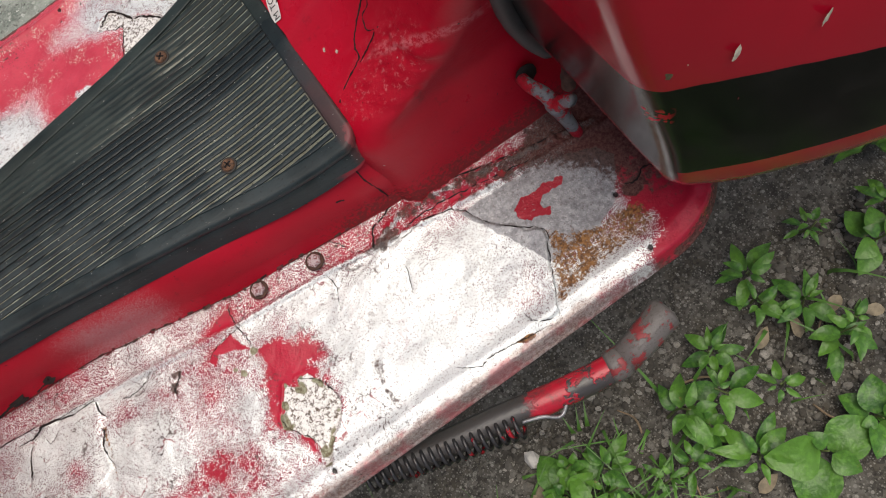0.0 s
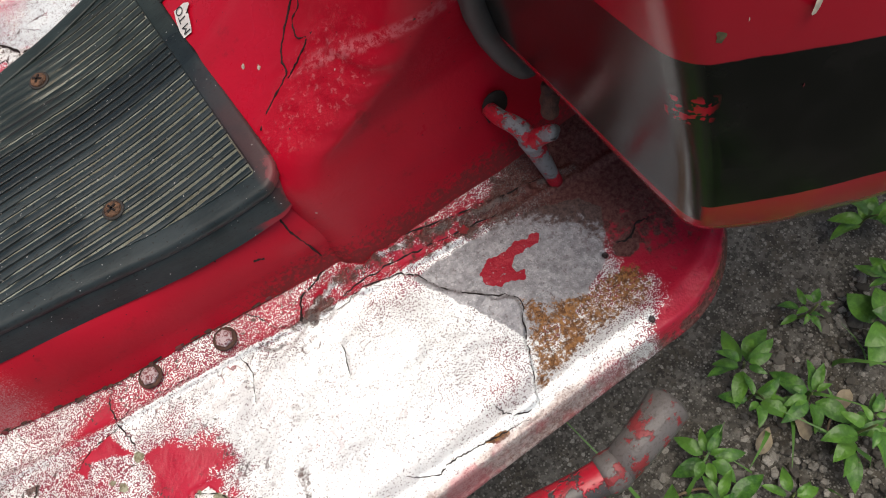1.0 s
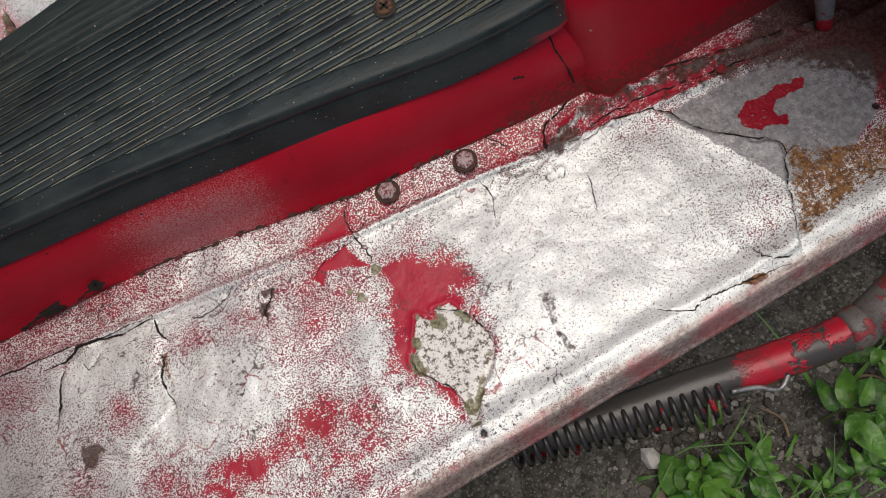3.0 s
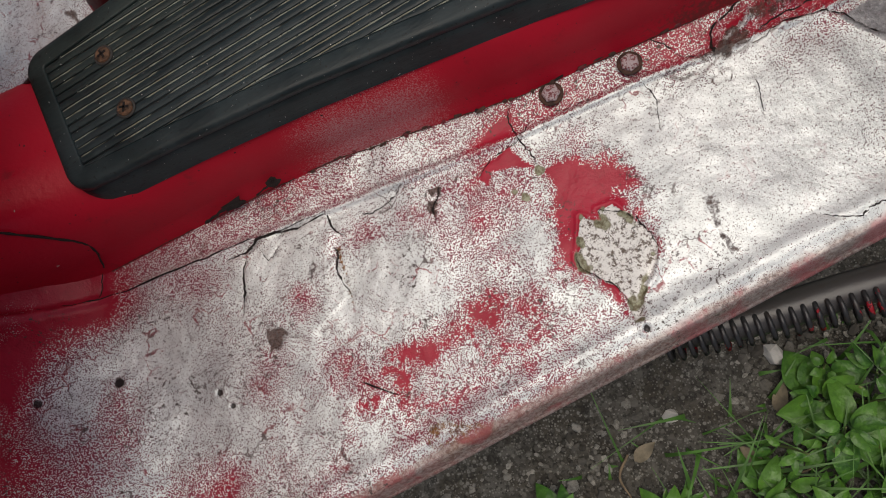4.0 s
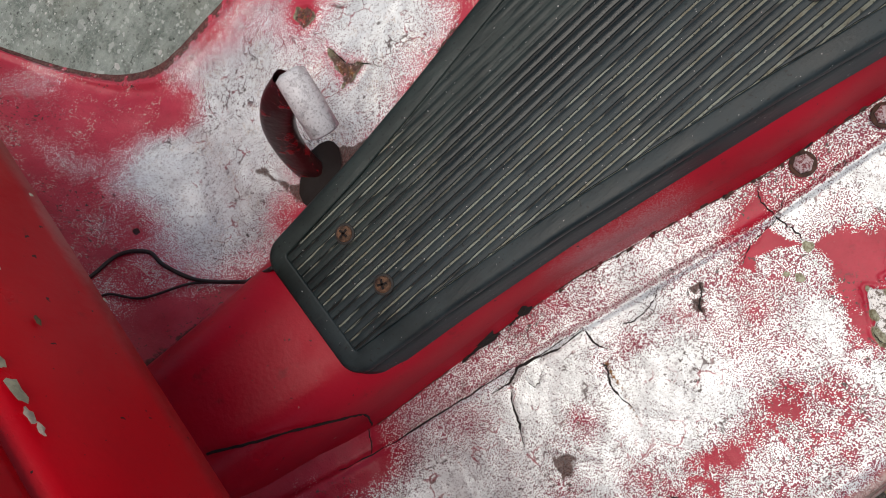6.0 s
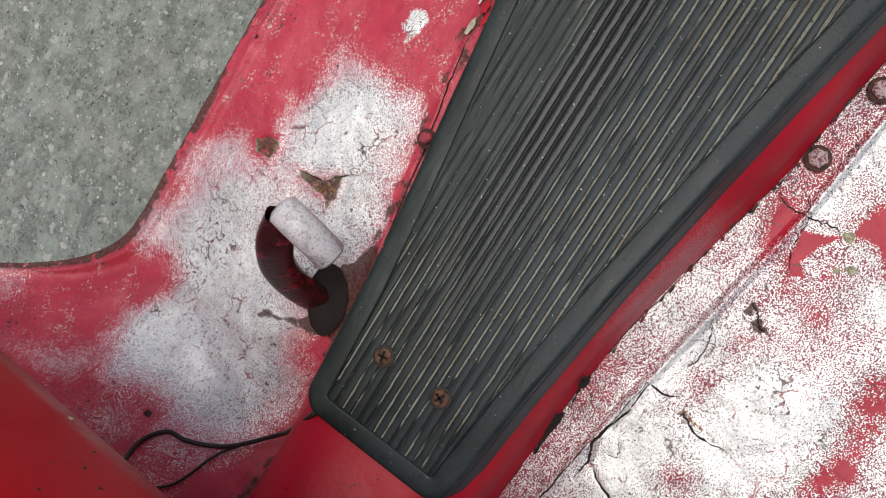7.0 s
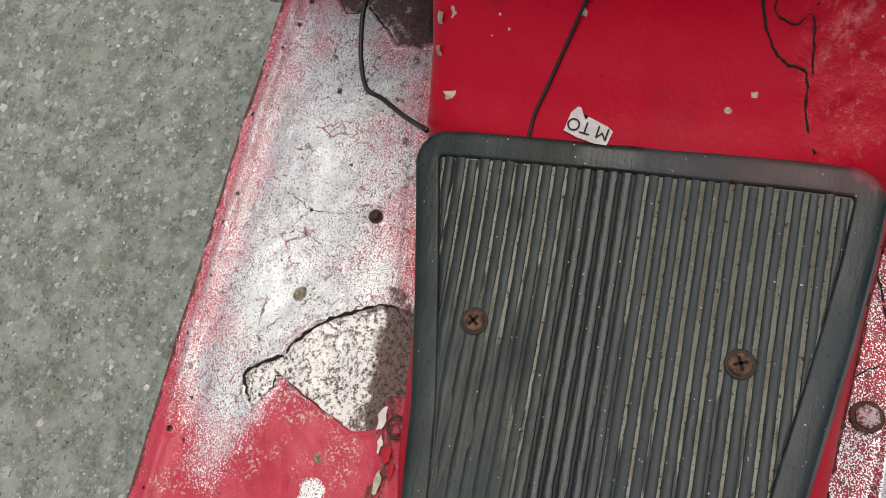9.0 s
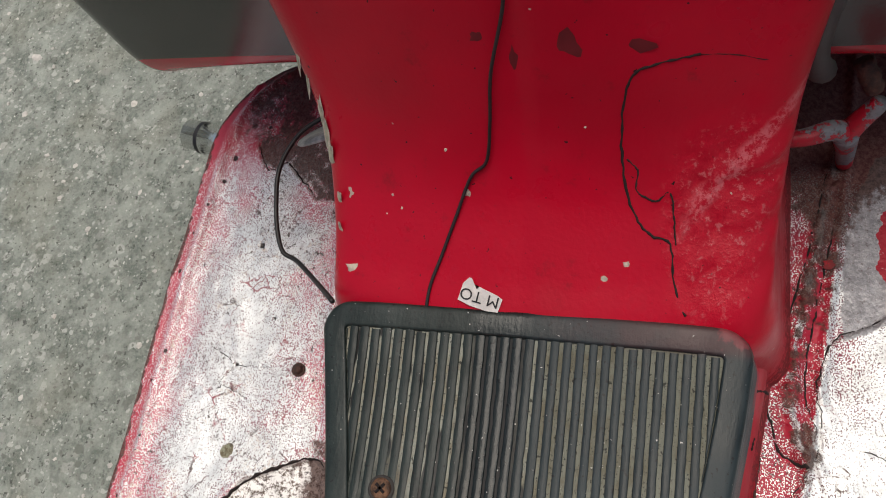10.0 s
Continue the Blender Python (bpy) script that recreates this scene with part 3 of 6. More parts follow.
R_DARK = [(0.204, 0.210), (0.204, 0.196), (0.185, 0.185), (0.184, 0.177), (0.188, 0.171), (0.173, 0.155), (0.164, 0.147), (0.165, 0.125), (0.27, 0.12), (0.27, 0.20), (0.235, 0.205)]
R_RED_D = [(-0.289, 0.224), (-0.266, 0.187), (-0.281, 0.181), (-0.304, 0.186), (-0.327, 0.203), (-0.343, 0.225), (-0.352, 0.242), (-0.322, 0.260), (-0.308, 0.241)]
FLAP_CRACKS = [
    ([(0.044, -0.117), (0.064, -0.12), (0.079, -0.118), (0.099, -0.124), (0.106, -0.131), (0.112, -0.144), (0.125, -0.159), (0.139, -0.172), (0.132, -0.186), (0.123, -0.204), (0.114, -0.222)], 0.0005),
    ([(0.097, -0.206), (0.098, -0.213), (0.104, -0.219), (0.114, -0.222)], 0.0005),
    ([(0.04, -0.206), (0.046, -0.213), (0.056, -0.219), (0.064, -0.218), (0.074, -0.219), (0.082, -0.22), (0.096, -0.222), (0.109, -0.224)], 0.0005),
    ([(0.054, -0.133), (0.051, -0.144), (0.047, -0.154)], 0.0004),
    ([(0.042, -0.116), (0.048, -0.103), (0.059, -0.099), (0.074, -0.095)], 0.0007),
]
LEFT_CRACK_SHADE_LINES = [
    ([(0.006, -0.108), (0.007, -0.12), (0.001, -0.134)], 0.0004),
    # next two: painted shade along the edge of the paint around BARE_A
    ([(-0.067, -0.171), (-0.068, -0.177), (-0.058, -0.193), (-0.056, -0.203)], 0.0004),
    ([(-0.03, -0.186), (-0.03, -0.177), (-0.034, -0.165), (-0.046, -0.155)], 0.0005),
]
STRIP_CRACKS = [
    ([(-0.058, -0.083), (-0.062, -0.088), (-0.063, -0.1), (-0.061, -0.114), (-0.062, -0.121)], 0.0005),
    ([(-0.046, -0.09), (-0.056, -0.098), (-0.063, -0.101)], 0.0004),
    ([(-0.036, -0.1), (-0.022, -0.101)], 0.0003),
    ([(-0.005, -0.088), (0.003, -0.086), (0.013, -0.086), (0.025, -0.096), (0.029, -0.106), (0.042, -0.115)], 0.0005),
    ([(-0.091, -0.109), (-0.081, -0.104), (-0.068, -0.103), (-0.061, -0.102)], 0.0004),
]
FRONT_CRACKS = [
    ([(-0.34, -0.055), (-0.312, -0.061), (-0.257, -0.069), (-0.226, -0.073), (-0.204, -0.078), (-0.173, -0.082)], 0.0006),
    ([(-0.3, -0.034), (-0.305, -0.048), (-0.314, -0.061)], 0.0005),
    ([(-0.196, -0.174), (-0.177, -0.193)], 0.0007),
]
RIGHT_CRACK_SHADE_LINES = [
    ([(0.073, 0.191), (0.068, 0.178), (0.064, 0.172), (0.064, 0.149)], 0.0003),
    ([(0.064, 0.172), (0.054, 0.179), (0.05, 0.179), (0.047, 0.2)], 0.0003),
    ([(0.052, 0.178), (0.049, 0.167), (0.045, 0.16)], 0.0003),
    # upper edge of R_BARE: shade of the raised paint drawn as a dark line
    ([(-0.041, 0.173), (-0.036, 0.178), (-0.024, 0.181), (-0.014, 0.165), (-0.008, 0.162), (0.004, 0.151), (0.013, 0.135), (0.02, 0.116), (0.012, 0.104)], 0.0011),
    ([(-0.043, 0.12), (-0.034, 0.141), (-0.024, 0.164), (-0.031, 0.166), (-0.041, 0.173)], 0.0005),
    # edge of R_DARK, its shade drawn dark as well
    ([(0.204, 0.196), (0.185, 0.185), (0.184, 0.177), (0.188, 0.171), (0.173, 0.155), (0.164, 0.147)], 0.0006),
    ([(-0.183, 0.149), (-0.18, 0.131), (-0.172, 0.122), (-0.165, 0.112)], 0.0005),
    ([(-0.068, 0.099), (-0.1, 0.094), (-0.13, 0.088), (-0.19, 0.078)], 0.0008),
]
PLATE = [(-0.224, -0.080), (-0.212, -0.078), (-0.191, -0.083), (-0.173, -0.084), (-0.174, -0.091), (-0.178, -0.107), (-0.182, -0.115), (-0.181, -0.131), (-0.211, -0.140), (-0.240, -0.112), (-0.230, -0.090)]
PLATE_CRACKS = [
    ([(-0.236, -0.078), (-0.224, -0.079), (-0.213, -0.076), (-0.191, -0.082), (-0.173, -0.083)], 0.0009),
    ([(-0.173, -0.083), (-0.174, -0.091), (-0.171, -0.099)], 0.0007),
    ([(-0.178, -0.102), (-0.178, -0.107), (-0.182, -0.115), (-0.181, -0.131)], 0.0008),
    ([(-0.224, -0.080), (-0.230, -0.090), (-0.233, -0.098), (-0.239, -0.110)], 0.0008),
    ([(-0.216, -0.082), (-0.214, -0.090), (-0.206, -0.086)], 0.0004),
    ([(-0.157, -0.093), (-0.150, -0.096), (-0.137, -0.095), (-0.131, -0.092)], 0.0005),
    ([(-0.112, -0.102), (-0.115, -0.107), (-0.120, -0.111), (-0.122, -0.118)], 0.0009),
]
SEAM_CRACKS = [
    ([(0.058, -0.1175), (0.075, -0.1135), (0.094, -0.1145), (0.117, -0.1185), (0.147, -0.1245), (0.168, -0.1285)], 0.0006),
    ([(0.048, -0.103), (0.044, -0.110), (0.043, -0.116)], 0.0010),
    ([(0.072, -0.096), (0.093, -0.102), (0.117, -0.108), (0.150, -0.116), (0.190, -0.125)], 0.0008),
    ([(0.196, -0.178), (0.204, -0.180), (0.212, -0.176), (0.220, -0.178)], 0.0009),
]
CRACK_SHADE_LINES = FLAP_CRACKS + LEFT_CRACK_SHADE_LINES + STRIP_CRACKS + FRONT_CRACKS + RIGHT_CRACK_SHADE_LINES + PLATE_CRACKS + SEAM_CRACKS
PITS = [(-0.270, -0.142, 0.0022), (-0.266, -0.152, 0.0016), (-0.055, -0.219, 0.0020), (-0.319, -0.111, 0.003),
        (0.188, -0.180, 0.0022), (0.183, -0.221, 0.0020), (-0.360, -0.107, 0.0026), (0.064, 0.134, 0.0026), (-0.060, 0.214, 0.0016), (0.067, 0.216, 0.0016), (0.115, 0.222, 0.0016),
        (0.134, 0.174, 0.0020), (0.050, 0.2195, 0.0013), (0.020, 0.2170, 0.0011), (-0.012, 0.2200, 0.0014), (-0.090, 0.2185, 0.0013), (0.140, 0.2215, 0.0012), (0.158, 0.2160, 0.0014), (0.191, 0.2080, 0.0018), (0.214, 0.1900, 0.0015), (0.120, 0.2080, 0.0010), (-0.130, 0.2160, 0.0016), (0.092, 0.156, 0.0012), (-0.064, 0.206, 0.0012), (-0.043, 0.208, 0.0012), (-0.035, 0.172, 0.0012), (-0.352, 0.138, 0.0026), (0.064, 0.172, 0.0012), (0.175, 0.211, 0.0016)]


# where the spray lies thick (+) or thin (-): x, y, half length, half width, amount
LEFT_THICK = [(-0.155, -0.134, 0.022, 0.018, 0.40), (-0.194, -0.092, 0.012, 0.012, 0.35), (-0.292, -0.108, 0.018, 0.014, 0.35), (-0.148, -0.082, 0.030, 0.008, 0.35), (-0.083, -0.114, 0.012, 0.006, 0.30), (-0.350, -0.114, 0.014, 0.012, 0.25), (-0.296, -0.146, 0.018, 0.014, 0.30), (-0.330, -0.175, 0.020, 0.015, 0.25)]
LEFT_THIN = [(-0.145, -0.109, 0.022, 0.008, -0.28), (-0.108, -0.128, 0.030, 0.012, -0.20), (-0.206, -0.118, 0.012, 0.010, -0.50), (-0.247, -0.081, 0.018, 0.008, -0.50), (-0.173, -0.177, 0.030, 0.010, -0.36), (-0.230, -0.147, 0.014, 0.007, -0.34), (-0.136, -0.174, 0.020, 0.008, -0.45), (-0.110, -0.177, 0.014, 0.010, -0.40), (-0.213, -0.074, 0.025, 0.008, -0.30)]
LEFT_THIN += [(-0.156, -0.099, 0.020, 0.008, -0.35), (-0.128, -0.130, 0.020, 0.014, -0.25), (-0.035, -0.115, 0.015, 0.008, -0.35), (-0.090, -0.109, 0.010, 0.006, -0.45), (-0.082, -0.131, 0.012, 0.020, -0.24), (0.083, -0.131, 0.020, 0.010, -0.35), (0.052, -0.117, 0.012, 0.006, -0.35), (-0.322, -0.118, 0.012, 0.010, -0.40), (-0.345, -0.138, 0.020, 0.014, -0.40), (-0.282, -0.185, 0.012, 0.010, -0.60), (-0.340, -0.065, 0.030, 0.020, -0.50)]
RIGHT_TONES = [(-0.208, 0.186, 0.014, 0.020, -0.40), (-0.285, 0.190, 0.015, 0.012, -0.50), (-0.255, 0.180, 0.012, 0.010, 0.40), (-0.258, 0.144, 0.015, 0.020, -0.30), (-0.297, 0.150, 0.018, 0.014, 0.30), (-0.338, 0.139, 0.014, 0.014, -0.30), (-0.277, 0.088, 0.025, 0.012, -0.50), (-0.148, 0.140, 0.014, 0.011, 0.40), (-0.125, 0.106, 0.020, 0.012, -0.25), (-0.155, 0.182, 0.020, 0.018, -0.50), (-0.291, 0.112, 0.020, 0.015, 0.25), (-0.057, 0.187, 0.020, 0.010, 0.20), (-0.305, 0.170, 0.032, 0.030, 0.50), (-0.280, 0.125, 0.040, 0.035, 0.30), (-0.218, 0.172, 0.016, 0.010, 0.25)]


def footboard():
    s = np.concatenate([np.arange(-1.02, -0.42, 0.02), np.arange(-0.42, 0.192, 0.00095), 0.192 + 0.07 * np.sin(np.radians(np.arange(0, 90.1, 2.0)))])
    q = np.linspace(0, 1, 206)
    w = np.array([half_width(float(v)) for v in s])
    prof = [profile(float(v)) for v in s]
    P = np.array([p[:] for p, _ in prof])
    N = np.array([n_[:] for _, n_ in prof])
    inner = 0.035
    ya = -(w[:, None] - q[None, :] * (w[:, None] - inner))
    mid = np.linspace(-inner, inner, 8)[1:-1]
    y = np.concatenate([ya, np.repeat(mid[None, :], len(s), 0), -ya[:, ::-1]], 1)
    x = np.repeat(s[:, None], y.shape[1], 1)
    d = w[:, None] - np.abs(y)
    fold = np.interp(x, FOLD_X, FOLD_Y)
    base = np.interp(x, BASE_X, BASE_Y)
    left = y < 0
    # wander of the outlines
    wx = x + 0.0010 * fbm(x, y, 120, 11) + 0.0004 * fbm(x, y, 700, 12, 2)
    wy = y + 0.0010 * fbm(x, y, 120, 13) + 0.0004 * fbm(x, y, 700, 14, 2)
    area = lambda poly: to_line(poly, wx, wy, True)
    cover = lambda poly, soft=0.0005: 1 - step_array(-soft, soft, area(poly))
    # ---- heights
    h = np.where(left, 0.0020, 0.0026) * np.exp(-((d - 0.0165) / np.where(left, 0.0050, 0.0036)) ** 2) - 0.013 * step_array(0.0065, 0.0, d) - 0.0004 * np.exp(-((d - 0.028) / 0.005) ** 2)
    h += 0.0035 * step_array(fold, base - 0.004, np.abs(y)) + np.where(left, 0.0022, 0.0014) * np.exp(-((np.abs(y) - fold) / 0.0021) ** 2)
    h += 0.0012 * fbm(x, y, 26, 3, 3) + 0.00025 * fbm(x, y, 130, 5, 3)
    flap = area(FLAP)
    h += np.where(flap < 0, 0.0017 * np.exp(-to_line(CRACK_SHADE_LINES[0][0], wx, wy) / 0.012), 0)
    bare = sum(cover(p) for p in (BARE_A, R_BARE))
    torn = cover(R_TEAR) + cover(R_DIAM)
    h -= 0.0009 * np.clip(bare + torn, 0, 1)
    for poly in (BARE_A, R_BARE, R_TEAR, R_DIAM, R_DARK):
        a = area(poly)
        h += 0.0008 * np.exp(-((a - 0.0014) / 0.0011) ** 2)
    h -= 0.0008 * cover(R_DARK)
    weld = to_line([(0.046, -0.113), (0.067, -0.107), (0.090, -0.108), (0.117, -0.113), (0.147, -0.1195), (0.175, -0.1235), (0.205, -0.131)], wx, wy)
    h += 0.0030 * np.exp(-(weld / 0.0034) ** 2) * np.clip(0.6 + 0.9 * fbm(x, y, 260, 61, 3), 0, 1.6)
    h += 0.0012 * np.exp(-(weld / 0.010) ** 2) * fbm(x, y, 330, 63, 3)
    h += 0.0011 * cover(PLATE) * (0.35 + 0.65 * np.exp(-to_line(PLATE[:5], wx, wy) / 0.010))
    crack = np.zeros(x.shape)
    for line, width in CRACK_SHADE_LINES:
        a = to_line(line, wx, wy) / (width * 1.25 * (0.75 + 0.5 * np.clip(fbm(x, y, 160, 21, 2) + 0.6, 0, 1.2)))
        crack = np.maximum(crack, 0.45 * (1 - step_array(0.4, 1.6, a)))
    # fine branching cracks
    web = np.abs(fbm(x + 0.002 * fbm(x, y, 200, 31), y, 60, 33, 3))
    crack = np.maximum(crack, 0.45 * (1 - step_array(0.004, 0.012, web)) * step_array(0.1, 0.5, fbm(x, y, 22, 35, 2)) * (fold < np.abs(y)))
    for px, py, r in PITS:
        a = np.hypot(x - px, y - py)
        crack = np.maximum(crack, 1 - step_array(r * 0.7, r, a))
        h += 0.0005 * np.exp(-((a - r * 1.5) / (r * 0.5)) ** 2)
    h -= 0.0010 * crack
    # ---- silver-white spray, and the painted highlight of the weld
    spray_shine = np.zeros(x.shape)
    blobs_left = [(0.05, -0.165, 0.11, 0.07, 1.0), (-0.1, -0.155, 0.11, 0.08, 0.62), (-0.155, -0.128, 0.035, 0.03, 0.25), (-0.21, -0.15, 0.1, 0.07, 0.42), (-0.3, -0.13, 0.07, 0.06, 0.4), (-0.293, -0.112, 0.025, 0.025, 0.2), (-0.345, -0.11, 0.022, 0.022, 0.36), (-0.285, -0.17, 0.03, 0.03, 0.22), (-0.09, -0.085, 0.14, 0.022, 0.42), (0.0, -0.098, 0.07, 0.02, 0.55), (-0.24, -0.06, 0.08, 0.016, 0.48)]
    blobs_left += [(-0.04, -0.222, 0.16, 0.018, 0.42), (0.11, -0.222, 0.1, 0.016, 0.95), (0.03, -0.218, 0.09, 0.016, 0.6), (0.12, -0.115, 0.07, 0.012, 0.4), (-0.16, -0.082, 0.06, 0.02, 0.35), (-0.22, -0.2, 0.09, 0.03, 0.4), (-0.25, -0.095, 0.06, 0.035, 0.55), (-0.33, -0.15, 0.05, 0.06, 0.25), (-0.26, -0.14, 0.06, 0.05, 0.3)]
    blobs_right = [(0.031, 0.165, 0.065, 0.055, 0.62), (0.1, 0.17, 0.065, 0.05, 0.6), (0.125, 0.185, 0.03, 0.022, 0.35), (0.165, 0.165, 0.04, 0.05, 0.3), (-0.01, 0.19, 0.07, 0.028, 0.45), (0.07, 0.205, 0.1, 0.014, 0.35), (-0.141, 0.141, 0.028, 0.02, 0.65), (-0.155, 0.115, 0.055, 0.024, 0.55), (-0.13, 0.15, 0.05, 0.035, 0.25), (-0.258, 0.183, 0.02, 0.018, 0.75)]
    blobs_right += [(-0.223, 0.165, 0.045, 0.038, 0.62), (-0.3, 0.14, 0.05, 0.036, 0.7), (-0.318, 0.165, 0.03, 0.022, 0.35), (-0.198, 0.103, 0.035, 0.03, 0.72), (-0.25, 0.14, 0.05, 0.04, 0.5), (-0.267, 0.21, 0.025, 0.018, 0.5), (-0.3, 0.105, 0.05, 0.035, 0.45), (-0.21, 0.195, 0.03, 0.025, 0.4), (-0.17, 0.155, 0.03, 0.03, 0.35)]
    for cx, cy, rx, ry, amount in blobs_left + blobs_right:
        r = np.hypot((x - cx) / rx, (y - cy) / ry) + 0.20 * fbm(x, y, 28, 41, 3)
        spray_shine += amount * (1 - step_array(0.25, 1.45, r))
    spray_shine = 1.12 * (1 - np.exp(-1.5 * spray_shine)) + 0.24 * fbm(x, y, 42, 43, 4) + 0.35 * np.exp(-np.hypot((x - 0.04) / 0.07, (y + 0.17) / 0.05) ** 2)
    spray_shine -= 0.11 * left * step_array(-0.03, -0.11, x)
    for cx, cy, rx, ry, amount in LEFT_THICK + LEFT_THIN + RIGHT_TONES:
        r = np.hypot((x - cx) / rx, (y - cy) / ry) + 0.45 * fbm(x, y, 60, 77, 4, 0.6)
        spray_shine += (amount if amount > 0 else 0.70 * amount) * (1 - step_array(-0.1, 1.9, r))
    ragged = 0.004 * fbm(x, y, 220, 45, 3)
    for poly, soft, amount in ((RED_A, 0.009, 0.95), (RED_B, 0.014, 0.16), (R_RED_A, 0.013, 1.15), (R_RED_C, 0.020, 0.70), (R_RED_D, 0.012, 0.9)):
        spray_shine -= amount * (1 - step_array(-soft, soft, area(poly) + ragged))
    spray_shine -= 0.40 * step_array(-0.1, 0.5, fbm(x, y, 110, 47, 4, 0.7)) * np.exp(-np.hypot((x + 0.16) / 0.10, (y + 0.185) / 0.03) ** 2)
    spray_shine -= 0.5 * step_array(0.020, 0.012, d) * (y > 0) * step_array(0.0, -0.05, x) * (1 - 0.7 * np.exp(-((d - 0.017) / 0.003) ** 2)) * step_array(-0.5, 0.3, fbm(x, y, 60, 49, 2))
    # on the right board the spray thins out towards the red rim, whose ridge is worn pale
    rear = step_array(-0.05, 0.01, x)
    thinned = np.minimum(spray_shine, 0.22 + 0.80 * step_array(0.014, 0.062, d + 0.008 * fbm(x, y, 45, 91, 3)))
    thinned = thinned * step_array(0.0120, 0.0150, d)
    worn = np.exp(-((d - 0.0155) / 0.0012) ** 2) * step_array(-0.25, 0.2, fbm(x, y, 38, 93, 3)) * step_array(-0.06, 0.03, x) * step_array(0.22, 0.18, x)
    spray_shine = np.where(left, spray_shine, np.maximum(spray_shine * (1 - rear) + thinned * rear, 0.60 * worn))
    strip = (np.abs(y) < fold)
    spray_shine = np.where(strip & left, np.minimum(spray_shine, 0.33 + 0.26 * np.exp(-((x + 0.125) / 0.05) ** 2) + 0.12 * fbm(x, y, 40, 71, 2) - 0.15 * step_array(0.0, 0.05, x)), spray_shine)
    spray_shine = np.where(left, spray_shine, spray_shine * 0.92 + 0.14 * step_array(-0.03, 0.03, x) * step_array(0.20, 0.17, x))
    spray_shine -= 0.25 * np.exp(-(weld / 0.008) ** 2) * step_array(-0.4, 0.3, fbm(x, y, 200, 69, 3))
    spray_shine *= 1 - 0.9 * left * (1 - step_array(0.6, 1.2, np.hypot((x - 0.235) / 0.055, (y + 0.135) / 0.065) + 0.2 * fbm(x, y, 90, 79, 3)))
    # thin silver line on the weld crest: the bead's highlight painted as colour
    spray_shine = np.maximum(spray_shine, 0.95 * np.exp(-(weld / 0.0016) ** 2) * step_array(-0.5, 0.1, fbm(x, y, 130, 95, 3)))
    rough_edge = fbm(x, y, 140, 81, 3)
    for poly in (R_DIAM, R_TEAR):
        spray_shine -= 0.55 * np.exp(-((np.maximum(area(poly), 0) + 0.0015 * fbm(x, y, 200, 87, 2)) / 0.0042) ** 2)
    spray_shine -= 0.42 * left * step_array(0.0125, 0.006, d + 0.003 * rough_edge) * step_array(-0.6, 0.3, fbm(x, y, 45, 83, 3))
    spray_shine -= 0.9 * left * (1 - step_array(0.5, 1.2, np.hypot((x - 0.222) / 0.030, (y + 0.190) / 0.026) + 0.3 * rough_edge))
    spray_shine -= 0.7 * (~left) * step_array(fold + 0.006, fold + 0.001, y + 0.002 * rough_edge) * step_array(0.035, -0.005, x)
    soft = spray_shine
    for _ in range(2):
        for axis in (0, 1):
            total = np.cumsum(np.concatenate([np.repeat(np.take(soft, [0], axis), 8, axis), soft, np.repeat(np.take(soft, [-1], axis), 7, axis)], axis), axis)
            size = soft.shape[axis]
            soft = (np.take(total, np.arange(15, 15 + size), axis) - np.take(total, np.arange(0, size), axis)) / 15
    away = np.where(left, 0.9 * step_array(-0.20, -0.27, x), 0.65 * step_array(0.0, -0.06, x))
    spray_shine = spray_shine + away * (soft + 0.05 * fbm(x, y, 90, 99, 3) - spray_shine)
    spray_shine -= 0.85 * left * step_array(0.172, 0.196, x + 0.006 * rough_edge) * step_array(0.034, 0.016, d + 0.003 * rough_edge)
    spray_shine -= 0.50 * cover(RED_STRIP, 0.007) + 0.85 * cover(RED_FOLD, 0.001)
    spray_shine = np.clip(spray_shine, 0, 1) * (x > -0.42)
    # ---- other layers
    grey = cover(GREY, 0.004)
    blotch = cover(BLOTCH, 0.0006)
    rust = np.clip(cover(RUST, 0.006) * 0.58 + cover(CHIP_A) + cover(EDGE_BARE, 0.002) * 0.45 + 0.55 * (1 - step_array(0.003, 0.010, d)) * step_array(-0.3, 0.5, fbm(x, y, 40, 51)) * left, 0, 1)
    rust += 0.50 * torn
    rust += 0.55 * np.exp(-(to_line([(-0.176, -0.104), (-0.180, -0.126), (-0.182, -0.135)], x, y) / 0.002) ** 2)
    primer = np.zeros(x.shape)
    grime_ring = []
    for poly, wide in ((BARE_A, 0.0027), (R_DIAM, 0.0017), (R_TEAR, 0.0015)):
        a = area(poly)
        primer = np.maximum(primer, np.exp(-((a + wide * 0.4) / wide) ** 2) * step_array(-0.5, 0.4, fbm(x, y, 150, 53, 3)))
    for px, py, r in ((-0.062, -0.122, 0.0035), (-0.078, -0.126, 0.002), (-0.075, -0.131, 0.003), (-0.058, 0.134, 0.0028), (0.018, 0.165, 0.004)):
        primer = np.maximum(primer, 1 - step_array(r * 0.6, r, np.hypot(wx - px, wy - py)))
    for px, py, r in ((0.064, -0.1412, 0.0032), (0.043, -0.1267, 0.0028), (0.036, -0.127, 0.002)):
        grime_ring.append((px, py, r))
    mint = np.hypot((wx + 0.076) / 0.009, (wy - 0.131) / 0.006) + 0.45 * fbm(x, y, 170, 73, 3)
    spray_shine = np.maximum(spray_shine, 0.8 * (1 - step_array(0.8, 1.2, mint)))
    grime_shade = 0.10 + 0.30 * np.exp(-((np.abs(y) - fold) / 0.004) ** 2) * (np.abs(x - 0.12) < 0.2) * left
